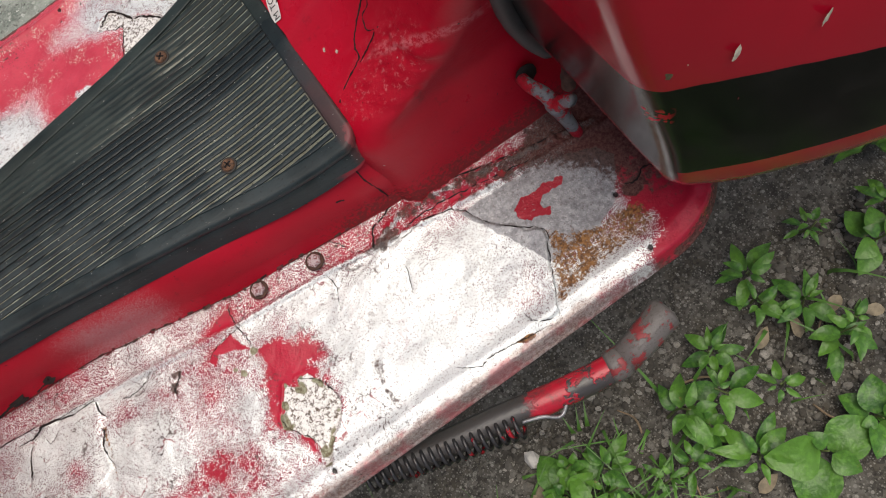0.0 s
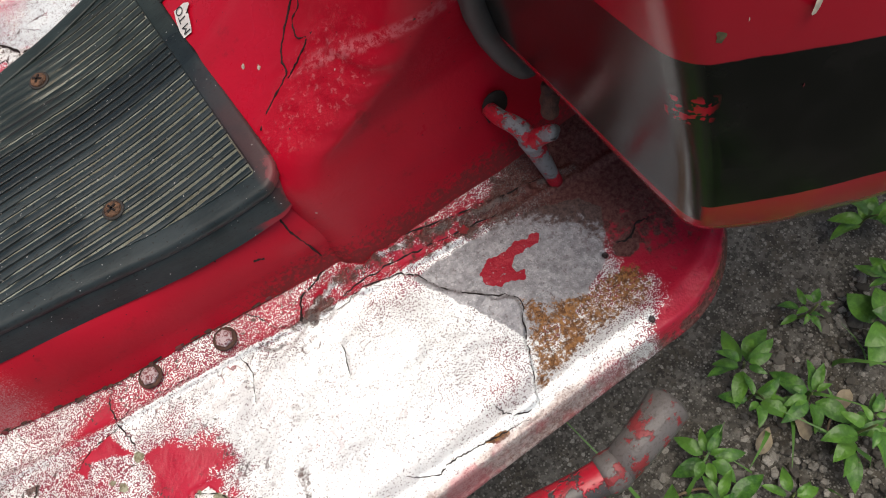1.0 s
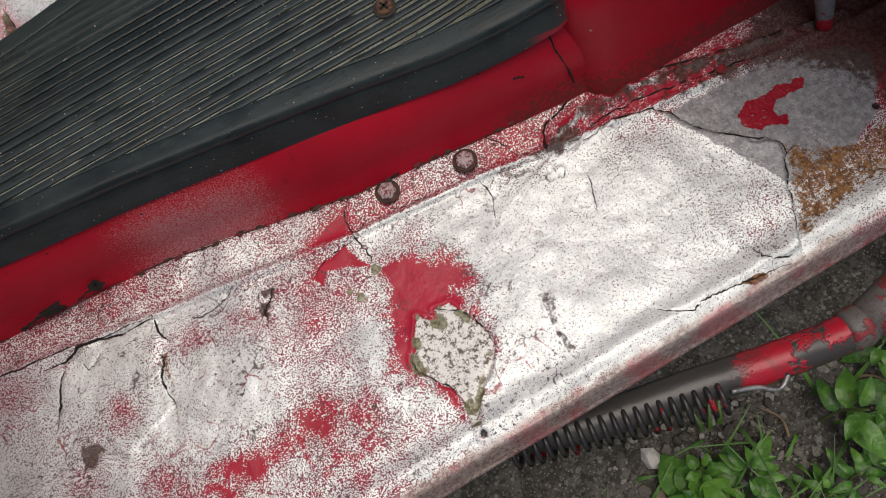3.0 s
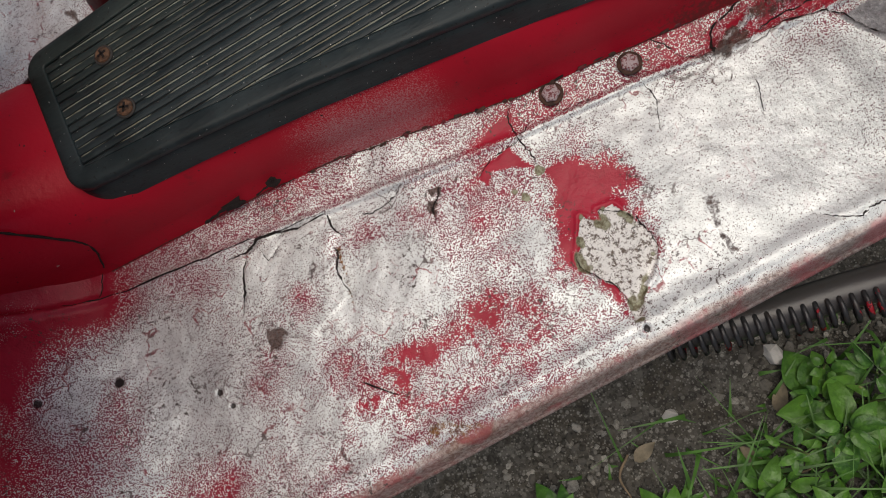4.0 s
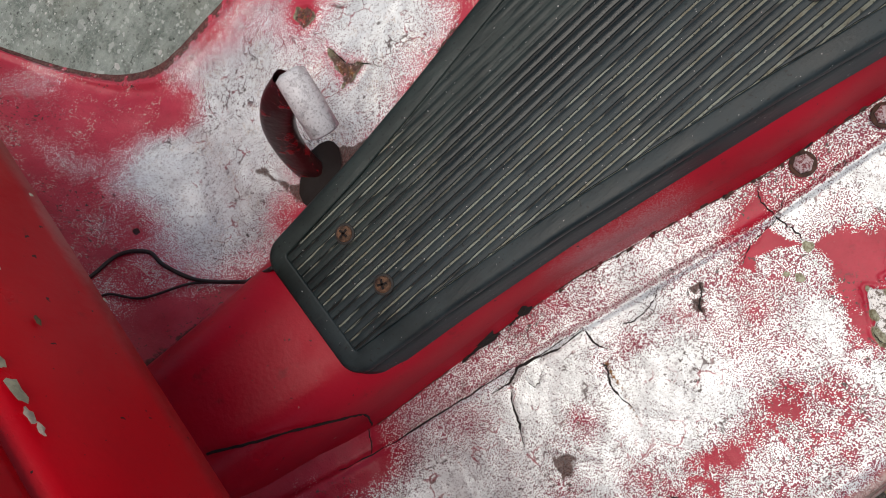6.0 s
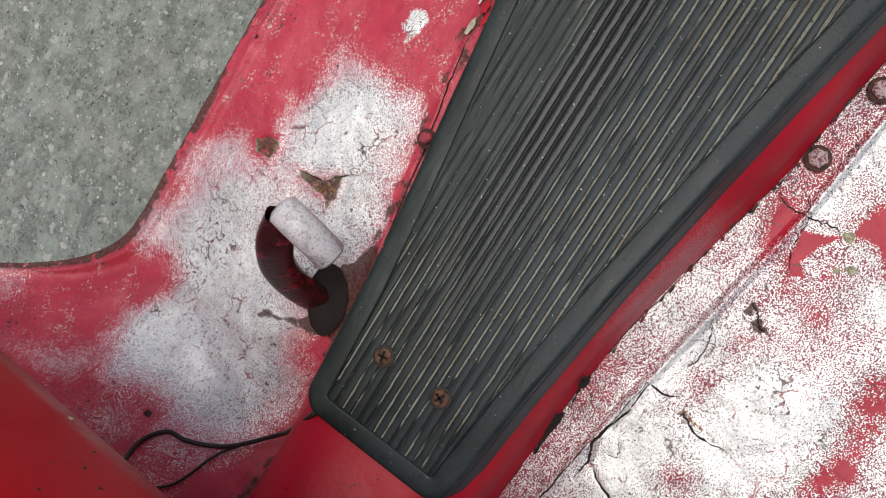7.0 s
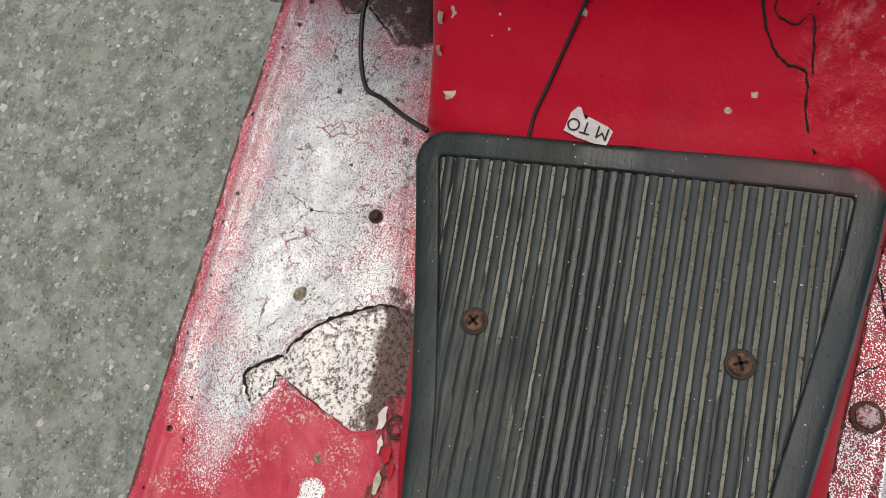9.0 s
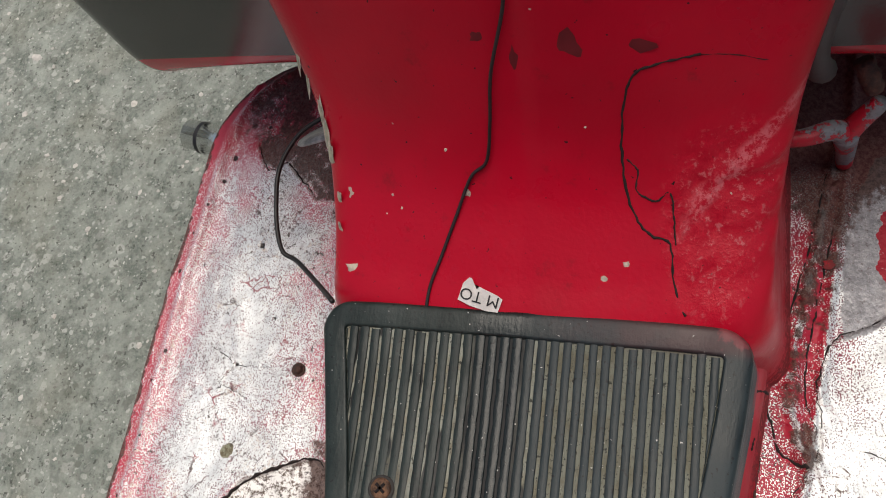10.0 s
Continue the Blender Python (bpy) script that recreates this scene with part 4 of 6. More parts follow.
    # R_PED term: brown dirt plus painted shade of the pedal arm
    # first term: dirt below the left cowl, with the cowl's shade painted in
    grime_shade += 0.55 * (1 - step_array(0.0, 0.045, np.hypot(x - 0.225, (y + 0.13) * 0.8) - 0.03)) + (0.62 + 0.25 * fbm(x, y, 60, 101, 3)) * cover(R_DARK, 0.003) + 0.75 * cover(R_PED, 0.003)
    grime_shade += (0.30 + 0.30 * step_array(-0.3, 0.3, fbm(x, y, 45, 75, 3))) * np.exp(-((y - fold + 0.002) / 0.0055) ** 2) + 0.5 * cover(SCAR) + 0.55 * torn
    grime_shade += 0.15 * step_array(0.010, 0.003, d) + 0.30 * np.exp(-((x - 0.18) / 0.05) ** 2) * left * step_array(0.03, 0.0, np.abs(y) - fold)
    # R_BARE: brown towards the tunnel, and its upper edge's shade painted in
    grime_shade += 0.85 * cover(R_BARE) * step_array(0.138, 0.100, y + 0.004 * fbm(x, y, 120, 97, 3)) + 0.30 * cover(R_BARE) * np.exp(-(to_line(R_BARE[:6], wx, wy) / 0.006) ** 2) + 0.16 * np.exp(-np.hypot((x + 0.24) / 0.05, (y + 0.14) / 0.03) ** 2) + 0.25 * np.exp(-np.hypot((x + 0.32) / 0.03, (y - 0.225) / 0.03) ** 2)
    grime_shade += 0.22 * step_array(-0.29, -0.40, x) * (~left)
    grime_shade += left * (0.16 * step_array(0.185, 0.205, x + 0.01 * rough_edge) + 0.22 * step_array(0.16, 0.20, x) * step_array(-0.165, -0.135, y + 0.01 * rough_edge))
    grime_shade += 0.8 * left * (1 - step_array(0.5, 1.2, np.hypot((x - 0.199) / 0.008, (y + 0.182) / 0.005) + 0.3 * rough_edge))
    grime_shade += 0.30 * np.exp(-(weld / 0.006) ** 2) + 0.30 * np.exp(-(weld / 0.013) ** 2) * step_array(-0.5, 0.4, fbm(x, y, 180, 65, 3))
    for px, py, r in ((-0.114, -0.104, 0.0032), (-0.121, -0.113, 0.0030), (-0.119, -0.109, 0.002), (-0.319, -0.111, 0.004), (-0.228, -0.131, 0.006)):
        grime_shade += 0.75 * (1 - step_array(r * 0.5, r * 1.4, np.hypot(wx - px + 0.002 * fbm(x, y, 300, 67, 2), wy - py + 0.002 * fbm(x, y, 300, 68, 2))))
    # right rim: brown dirt together with the outer edge's shadow, painted dark
    grime_shade += 0.30 * step_array(0.006, 0.001, d) * left + (0.75 + 0.4 * rough_edge) * step_array(0.010, 0.003, d) * (~left) + 0.15 * step_array(0.010, 0.004, d) * left * step_array(-0.5, 0.5, rough_edge) + 0.50 * (~left) * np.exp(-((y - fold - 0.005) / 0.0035) ** 2) * step_array(-0.3, 0.4, fbm(x, y, 70, 85, 3))
    grime_shade += (~left) * ((0.75 + 0.5 * rough_edge) * step_array(0.017, 0.009, d + 0.002 * rough_edge) * step_array(-0.14, -0.19, x) + (0.40 + 0.45 * rough_edge) * step_array(0.011, 0.006, d))
    for px, py, r in grime_ring:
        grime_shade += 0.55 * np.exp(-((np.hypot(wx - px, wy - py) - r) / 0.0007) ** 2)
    pos = P[:, None, :] + np.stack([np.zeros_like(y), y, np.zeros_like(y)], 2) + N[:, None, :] * h[:, :, None]
    rows, cols = y.shape
    idx = np.arange(rows * cols).reshape(rows, cols)
    faces = np.stack([idx[:-1, :-1], idx[1:, :-1], idx[1:, 1:], idx[:-1, 1:]], 2).reshape(-1, 4)
    me = bpy.data.meshes.new("footboard")
    me.vertices.add(rows * cols)
    me.vertices.foreach_set("co", pos.reshape(-1).astype(np.float32))
    me.loops.add(faces.size)
    me.loops.foreach_set("vertex_index", faces.reshape(-1).astype(np.int32))
    me.polygons.add(len(faces))
    me.polygons.foreach_set("loop_start", np.arange(0, faces.size, 4, dtype=np.int32))
    me.polygons.foreach_set("loop_total", np.full(len(faces), 4, np.int32))
    me.update(calc_edges=True)
    me.polygons.foreach_set("use_smooth", np.ones(len(faces), bool))
    for name, values in (("spray_shine", spray_shine), ("bare", np.clip(bare, 0, 1)), ("grey", grey), ("blotch", blotch), ("rust", rust), ("primer", primer), ("grime_shade", grime_shade), ("crack", crack), ("rim", left * step_array(0.0120, 0.0075, d + 0.0012 * rough_edge) * step_array(0.19, 0.12, x))):
        at = me.attributes.new(name, "FLOAT", "POINT")
        at.data.foreach_set("value", np.clip(values, 0, 2).reshape(-1).astype(np.float32))
    me.materials.append(M["floor"])
    ob = new("footboard", me)
    ob.parent = scooter
    ob.matrix_parent_inverse = Matrix.Translation((0, 0, -GROUND))
    tagged(ob, "red pressed-steel footboard sprayed silver white, cracked and rusty")
    solid(ob, 0.0012, -1.0)
    flat = pos.reshape(-1, 3)
    for line, width in CRACK_SHADE_LINES:
        pts = curve_points([(px, py, 0) for px, py in line], 7)
        rng = random.Random(int(line[0][0] * 1e4))
        path = []
        for p in pts:
            px, py = p.x + rng.gauss(0, 0.0003), p.y + rng.gauss(0, 0.0003)
            k = int(np.argmin((flat[:, 0] - px) ** 2 + (flat[:, 1] - py) ** 2))
            path.append((px, py, float(flat[k, 2]) - width * 0.15))
        n = len(path)
        # dark tubes for the cracks and for the painted shade of raised edges
        part("crack_edge_line", tube(path, [width * 0.88 * rng.uniform(0.45, 1.3) * min(1, 0.25 + 3 * min(i, n - 1 - i) / n) for i in range(n)], 6), M["crack"], ob)


footboard()


def tunnel():
    rows = []
    for i in range(150):
        x = -0.44 + 0.55 * i / 149
        wl = float(np.interp(x, BASE_X, BASE_Y))
        wr = wl + 0.006
        top = 0.0615 + 0.085 * max(0.0, (-0.245 - x) / 0.195) ** 1.35
        row = []
        for k in range(73):
            a = math.pi * k / 72
            c, s = math.cos(a), math.sin(a)
            e = 2 / 3.6
            y = (wr if c > 0 else wl) * math.copysign(abs(c) ** e, c)
            z = top * abs(s) ** e
            y += math.copysign(0.0035 * max(0, 1 - z / 0.010) ** 2, c)
            y += 0.0008 * noise.noise((x * 20, z * 30, c))
            row.append((x, y, z + 0.003))
        rows.append(row)
    own("tunnel", sheet(rows), M["red"], "red centre tunnel with cracked paint")


tunnel()

BODY_Z = [-0.02, 0.0, 0.02, 0.045, 0.066, 0.078, 0.088, 0.105, 0.125, 0.15, 0.19, 0.24, 0.30, 0.38, 0.50, 0.62]
BODY_X = [0.066, 0.066, 0.066, 0.066, 0.067, 0.076, 0.094, 0.119, 0.135, 0.146, 0.160, 0.175, 0.19, 0.205, 0.225, 0.24]
BODY_W = [0.116, 0.108, 0.102, 0.098, 0.094, 0.091, 0.091, 0.093, 0.096, 0.100, 0.107, 0.115, 0.123, 0.130, 0.135, 0.135]


def smooth_table(xs, vs, x):
    """Cubic through a table, with slopes from its neighbours."""
    k = max(0, min(len(xs) - 2, int(np.searchsorted(xs, x)) - 1))
    slope = lambda i: (vs[min(i + 1, len(xs) - 1)] - vs[max(i - 1, 0)]) / (xs[min(i + 1, len(xs) - 1)] - xs[max(i - 1, 0)])
    w = xs[k + 1] - xs[k]
    t = (x - xs[k]) / w
    a, b, da, db = vs[k], vs[k + 1], slope(k) * w, slope(k + 1) * w
    return a + da * t + (3 * (b - a) - 2 * da - db) * t * t + (2 * (a - b) + da + db) * t ** 3


def body_front(y, z):
    """The front of the rear body at height z, with its shallow middle groove and the lumpy repair."""
    x = smooth_table(BODY_Z, BODY_X, z)
    x += 0.0012 * math.exp(-((y - 0.004) / 0.005) ** 2) + 0.011 * (y / 0.09) ** 2 - 0.003
    lump = math.exp(-((y + 0.066) / 0.016) ** 2 - ((z - 0.095) / 0.022) ** 2)
    x -= 0.0034 * lump * (0.5 + noise.noise((y * 190, z * 190, 2)) + 0.5 * noise.noise((y * 420, z * 420, 4)))
    bar = abs((y + 0.088) * 0.62 - (z - 0.125) * -0.78)
    x -= 0.0020 * math.exp(-(bar / 0.0035) ** 2) * smoothstep(-0.05, -0.07, y) * smoothstep(0.16, 0.12, z) * (0.7 + 0.6 * noise.noise((y * 260, z * 260, 1)))
    return x


def rear_body():
    zs = [-0.02, -0.005, 0.01, 0.025, 0.04, 0.052, 0.060, 0.066, 0.070, 0.074] + [0.078 + 0.0015 * k for k in range(76)] + [0.195, 0.205, 0.22, 0.24, 0.27, 0.30, 0.34, 0.38, 0.44, 0.50, 0.56, 0.62]
    rows = []
    for z in zs:
        w = smooth_table(BODY_Z, BODY_W, z)
        r = 0.020
        f = lambda yy: body_front(yy, z)
        xf = f(0.05)
        row = [(0.75, -w, z), (0.5, -w, z), (0.35, -w, z), (0.26, -w, z), (xf + 3.2 * r, -w, z), (xf + 2.2 * r, -w, z), (xf + 1.5 * r, -w, z)]
        row += [(f(-w + r) + r - r * math.sin(a), -w + r - r * math.cos(a), z) for a in [radians(9 * k) for k in range(11)]]
        n = 76
        row += [(f(yy), yy, z) for yy in [-w + r + (2 * w - 2 * r) * k / n for k in range(1, n)]]
        row += [(f(w - r) + r - r * math.cos(a), w - r + r * math.sin(a), z) for a in [radians(9 * k) for k in range(11)]]
        row += [(xf + 1.5 * r, w, z), (xf + 2.2 * r, w, z), (xf + 3.2 * r, w, z), (0.26, w, z), (0.35, w, z), (0.5, w, z), (0.75, w, z)]
        rows.append(row)
    own("rear_body", sheet([r[::-1] for r in rows]), M["red"], "glossy red body panel below the seat with a cracked filler patch")


rear_body()


def cowl_front(z, k):
    """The front of the cowl leans forward towards the top, and its ends are rounded."""
    lean = 0.1855 - 0.14 * (max(0.10, min(0.25, z)) - 0.11)
    return lean + (0.10 * max(0.0, 1 - k) if z < 0.11 or z > 0.32 else 0.0)


def side_cowl(side):
    """A rounded side cowl with a black band."""
    zs = [(0.094, 0.92), (0.097, 0.975), (0.102, 1.0), (0.110, 1.014), (0.125, 1.0), (0.15, 0.98), (0.175, 0.955), (0.198, 0.935), (0.22, 0.905), (0.26, 0.85), (0.30, 0.78), (0.34, 0.68), (0.37, 0.57), (0.395, 0.42), (0.41, 0.22), (0.415, 0.02)]
    rows = []
    for z, k in zs:
        front, out = cowl_front(z, k), 0.085 + 0.139 * k
        r = 0.016
        plan = [(front, 0.07, 0), (front + 0.001, 0.10, 0), (front + 0.004, 0.14, 0.15), (front + 0.006, out - r - 0.02, 0.4)]
        plan += [(front + 0.008 + r - r * math.cos(a), out - r + r * math.sin(a), 0.55 + 0.08 * j) for j, a in enumerate([radians(15 * j) for j in range(6)])]
        plan += [(0.228, out + 0.013 * k, 1), (0.29, out + 0.038 * k, 1), (0.38, out + 0.06 * k, 0.9), (0.48, out + 0.062 * k, 0.6), (0.58, out + 0.035 * k, 0.2), (0.66, out - 0.03 * k, 0), (0.70, 0.10, 0)]
        low = max(0, (0.125 - z) / 0.031)
        rows.append([(x, side * y, z - 0.030 * low * dip) for x, y, dip in plan])
    heights = [z for z, k in zs for _ in rows[0]]
    if side > 0:
        rows = [r[::-1] for r in rows]
    ob = own("side_cowl", sheet(rows), M["cowl"], "bulging red side cowl with a wide black band")
    at = ob.data.attributes.new("height", "FLOAT", "POINT")
    at.data.foreach_set("value", heights)
    md = ob.modifiers.new("smooth", "SUBSURF")
    md.levels = md.render_levels = 2
    solid(ob, 0.0015, 0)
    return ob


def cowl_paint():
    n = Net("red_cowl_with_black_band")
    tall = n.add("ShaderNodeAttribute")
    tall.attribute_name = "height"
    edge = n.noise(60, 3, 0.6)
    top = n.m("ADD", n.m("MULTIPLY", edge, 0.002), n.m("MULTIPLY_ADD", n.x, -0.20, 0.231))
    black = n.m("MULTIPLY", n.ramp(n.m("SUBTRACT", n.z, n.m("MULTIPLY_ADD", edge, 0.002, 0.106)), -0.0004, 0.0004), n.ramp(n.m("SUBTRACT", n.z, top), -0.0004, 0.0004, 1, 0))
    black = n.m("MULTIPLY", black, n.m("MAXIMUM", n.ramp(n.nx, -0.70, -0.60), n.ramp(tall.outputs["Fac"], 0.1062, 0.1070)))
    black = n.m("MAXIMUM", black, n.m("MULTIPLY", n.m("MULTIPLY", n.ramp(n.nx, -0.80, -0.70, 1, 0), n.ramp(n.m("SUBTRACT", n.z, top), -0.0004, 0.0004, 1, 0)), n.ramp(tall.outputs["Fac"], 0.1062, 0.1070)))
    red = n.mix(n.ramp(n.noise(9, 3), 0.35, 0.65), RED, (0.40, 0.005, 0.020))
    col = n.mix(black, red, n.mix(n.ramp(n.noise(40, 4), 0.4, 0.7), (0.006, 0.007, 0.006), (0.012, 0.012, 0.011)))
    bit = n.m("MULTIPLY", n.ramp(n.noise(240, 2, 0.5, (2, 5, 1)), 0.50, 0.55), n.blob(0.188, -0.2105, 0.010, 0.007, 30, 0.3))
    col = n.mix(n.m("MULTIPLY", bit, n.m("MULTIPLY", n.ramp(n.z, 0.162, 0.166), n.ramp(n.z, 0.176, 0.180, 1, 0))), col, RED)
    lip = n.m("MULTIPLY", n.ramp(n.m("MULTIPLY_ADD", edge, 0.02, n.z), 0.098, 0.090), n.ramp(n.noise(60, 4, 0.6, (1, 0, 6)), 0.42, 0.52))
    col = n.mix(n.m("MULTIPLY", lip, n.ramp(n.x, 0.215, 0.235)), col, (0.13, 0.085, 0.055))
    n.bump(n.noise(300, 3), 0.06, 0.001)
    return n.done(col, n.ramp(n.noise(25, 3), 0.3, 0.7, 0.15, 0.26), 0.0, n.mixf(black, 0.5, n.ramp(n.nx, -0.75, -0.55, 0.6, 0.10)), 0.0)


M["cowl"] = cowl_paint()
left_cowl = side_cowl(-1)
right_cowl = side_cowl(1)


def glove_box():
    rows = []
    prof = [(-0.40, 0.226), (-0.34, 0.221), (-0.272, 0.216), (-0.262, 0.217), (-0.2565, 0.222), (-0.2555, 0.230), (-0.256, 0.255), (-0.2565, 0.275), (-0.2580, 0.2785), (-0.2620, 0.280), (-0.2625, 0.283), (-0.2585, 0.2845), (-0.2575, 0.288), (-0.26, 0.35), (-0.264, 0.43), (-0.270, 0.438), (-0.285, 0.44), (-0.44, 0.44)]
    ys = [-0.21, -0.209, -0.205, -0.195] + [-0.19 + 0.02 * k for k in range(20)] + [0.195, 0.205, 0.209, 0.21]
    for y in ys:
        k = smoothstep(0.21, 0.192, abs(y))
        rows.append([(x - (1 - k) * 0.02, y, z + (1 - k) * (0.015 if z < 0.3 else -0.015)) for x, z in prof])
    ob = own("glove_box", sheet(rows), M["lit_red"], "red glove box behind the leg shield with a chipped door edge")
    solid(ob, 0.002, 0)
    return ob


box_ob = glove_box()


# ---------------------------------------------------------------- rubber mat
MAT_F, MAT_R, MAT_Z = -0.267, 0.079, 0.0712


def mat_left(x):
    return lerp_table([(-0.27, -0.0365), (-0.25, -0.0385), (-0.207, -0.0425), (-0.142, -0.0505), (-0.084, -0.0600), (-0.03, -0.0690), (0.0, -0.0748), (0.017, -0.0780), (0.045, -0.0823), (0.08, -0.086)], x)


def mat_right(x):
    return lerp_table([(-0.27, 0.0455), (-0.2, 0.050), (-0.15, 0.0555), (-0.107, 0.0615), (-0.053, 0.0685), (-0.03, 0.0715), (0.03, 0.0840), (0.08, 0.0935)], x)


def mat_droop(x, y):
    return 0.003 * smoothstep(0.055, 0.095, abs(y - 0.004)) * smoothstep(-0.2, 0.0, x) - 0.0092 * max(0.0, min(1.0, (x - 0.006) / 0.073)) ** 1.7


def worn_flat(x, y):
    """The tread is rubbed flat where the right foot rests."""
    r = math.hypot((x + 0.078) / 0.115, (y - 0.050) / 0.028)
    return 0.00078 * smoothstep(1.10, 0.70, r)


RIB_STEP, RIB_HIGH = 0.00505, 0.0008


def rib_fan(x):
    return 1 + 0.24 * (x - 0.07)


def groove_half(x, y):
    """Half the width of the grooves: broad on the rear left, narrow elsewhere."""
    broad = smoothstep(-0.05, 0.03, x) * smoothstep(0.004, -0.020, y)
    return 0.00050 + 0.00028 * broad + 0.00010 * smoothstep(-0.1, 0.05, x)


def rubber_mat():
    rows = []
    n = 160
    for i in range(n + 1):
        x = MAT_F + (MAT_R - MAT_F) * i / n
        d_end = min(x - MAT_F, MAT_R - x)
        r = 0.012
        cut = r - math.sqrt(max(0, r * r - max(0, r - d_end) ** 2))
        l, rt = mat_left(x) + cut, mat_right(x) - cut
        row = []
        m = 72
        for k in range(m + 1):
            f = k / m
            y = l + (rt - l) * f
            d = min(y - l, rt - y, d_end)
            z = -0.003 * smoothstep(0.003, 0.0, d)
            row.append((x, y, MAT_Z + z + worn_flat(x, y) - mat_droop(x, y)))
        rows.append(row)
    mat_ob = own("rubber_mat", sheet([r[::-1] for r in rows]), M["groove"], "dusty black ribbed rubber floor mat")
    solid(mat_ob, 0.003, -1.0)
    # flat ribs between narrow grooves, fanning out a little towards the rear
    k = -2
    while k < 38:
        y0 = 0.0833 + RIB_STEP * 0.5 - RIB_STEP * k
        k += 1
        xs = [MAT_F + 0.0106 + (MAT_R - MAT_F - 0.0212) * j / 300 for j in range(301)]
        run = [(x, 0.004 + (y0 - 0.004) * rib_fan(x)) for x in xs]
        run = [p for p in run if mat_left(p[0]) + 0.0108 < p[1] + 0.0020 and p[1] - 0.0020 < mat_right(p[0]) - 0.0108][::2]
        if len(run) > 3:
            body = []
            chew = 0.00034 if -0.002 < y0 < 0.026 else 0.00019
            for x, y in run:
                lo = max(y - RIB_STEP * 0.5 * rib_fan(x) + groove_half(x, y), mat_left(x) + 0.0112)
                hi = min(y + RIB_STEP * 0.5 * rib_fan(x) - groove_half(x, y), mat_right(x) - 0.0112)
                hi = max(hi, lo + 0.0002)
                lo += chew * noise.noise((x * 160, y0 * 800, 0)) + chew * 0.6 * noise.noise((x * 520, y0 * 800, 2))
                hi += chew * noise.noise((x * 160, y0 * 800, 7)) + chew * 0.6 * noise.noise((x * 520, y0 * 800, 9))
                top = RIB_HIGH * (1 + 0.10 * noise.noise((x * 40, y0 * 300, 5)))
                zb = MAT_Z - mat_droop(x, y)
                e = 0.00028
                body.append([(x, lo, zb - 0.0001), (x, lo + 0.25 * e, zb + 0.8 * top), (x, lo + e, zb + top), (x, (lo + hi) / 2, zb + top * 1.03), (x, hi - e, zb + top), (x, hi - 0.25 * e, zb + 0.8 * top), (x, hi, zb - 0.0001)])
            own("rib", sheet([r[::-1] for r in body]), M["rubber"], parent=mat_ob)
    # flat border with a rounded edge over a tall skirt
    ring = []
    for d, z in ((-0.0036, -0.0200), (-0.0030, -0.0186), (-0.0022, -0.0150), (-0.0010, -0.0088), (-0.0002, -0.0062), (0.0006, -0.0054), (0.0007, -0.0046), (0.0000, -0.0040), (-0.0001, -0.0012), (0.0006, 0.0006), (0.0018, 0.0013), (0.0034, 0.0015), (0.0098, 0.0016), (0.0106, 0.0014), (0.0109, 0.0008), (0.0110, -0.0003)):
        rc = 0.0125 - d
        fx, bx = MAT_F + d + rc, MAT_R - d - rc
        loop = [(fx + (bx - fx) * k / 56, mat_left(fx + (bx - fx) * k / 56) + d) for k in range(57)]
        loop += [(bx + rc * math.sin(a), mat_left(bx) + d + rc - rc * math.cos(a)) for a in [radians(9 * k) for k in range(1, 10)]]
        lo, hi = mat_left(bx) + d + rc, mat_right(bx) - d - rc
        loop += [(bx + rc, lo + (hi - lo) * k / 32) for k in range(33)]
        loop += [(bx + rc * math.cos(a), hi + rc * math.sin(a)) for a in [radians(9 * k) for k in range(1, 10)]]
        loop += [(bx + (fx - bx) * k / 56, mat_right(bx + (fx - bx) * k / 56) - d) for k in range(57)]
        loop += [(fx - rc * math.sin(a), mat_right(fx) - d - rc + rc * math.cos(a)) for a in [radians(9 * k) for k in range(1, 10)]]
        lo, hi = mat_right(fx) - d - rc, mat_left(fx) + d + rc
        loop += [(fx - rc, lo + (hi - lo) * k / 32) for k in range(33)]
        loop += [(fx - rc * math.cos(a), hi - rc * math.sin(a)) for a in [radians(9 * k) for k in range(1, 10)]]
        out = [(qx, qy, MAT_Z + z - mat_droop(qx, qy)) for qx, qy in loop]
        ring.append(out)
    own("border", sheet([r[::-1] for r in ring], True), M["rubber"], "smooth black rubber border", parent=mat_ob)
    return mat_ob


mat_ob = rubber_mat()


# ---------------------------------------------------------------- small parts of the scooter
def mottled(name, a, b, scale=70, cut=0.5, rough=0.5, metal=0.0):
    n = Net(name)
    k = n.ramp(n.noise(scale, 5, 0.7), cut - 0.02, cut + 0.02)
    col = n.mix(k, a, b)
    col = n.mix(n.ramp(n.noise(scale * 5, 4, 0.7), 0.5, 0.7, 0, 0.6), col, (0.05, 0.035, 0.028))
    n.bump(n.m("ADD", k, n.m("MULTIPLY", n.noise(scale * 6, 3), 0.6)), 0.5, 0.0012)
    return n.done(col, rough, metal)


def stand_paint():
    """Red paint is left on the outer half of the leg only."""
    n = Net("chipped_red_and_black_paint")
    k = n.m("MULTIPLY", n.ramp(n.noise(34, 5, 0.75), 0.48, 0.52), n.ramp(n.m("MULTIPLY_ADD", n.noise(60, 4, 0.7), 0.06, n.x), 0.092, 0.110))
    col = n.mix(k, (0.050, 0.047, 0.047), (0.42, 0.010, 0.028))
    col = n.mix(n.ramp(n.noise(110, 4, 0.7), 0.5, 0.7, 0, 0.6), col, (0.05, 0.035, 0.028))
    n.bump(n.m("ADD", k, n.m("MULTIPLY", n.noise(130, 3), 0.6)), 0.5, 0.0012)
    return n.done(col, 0.36)


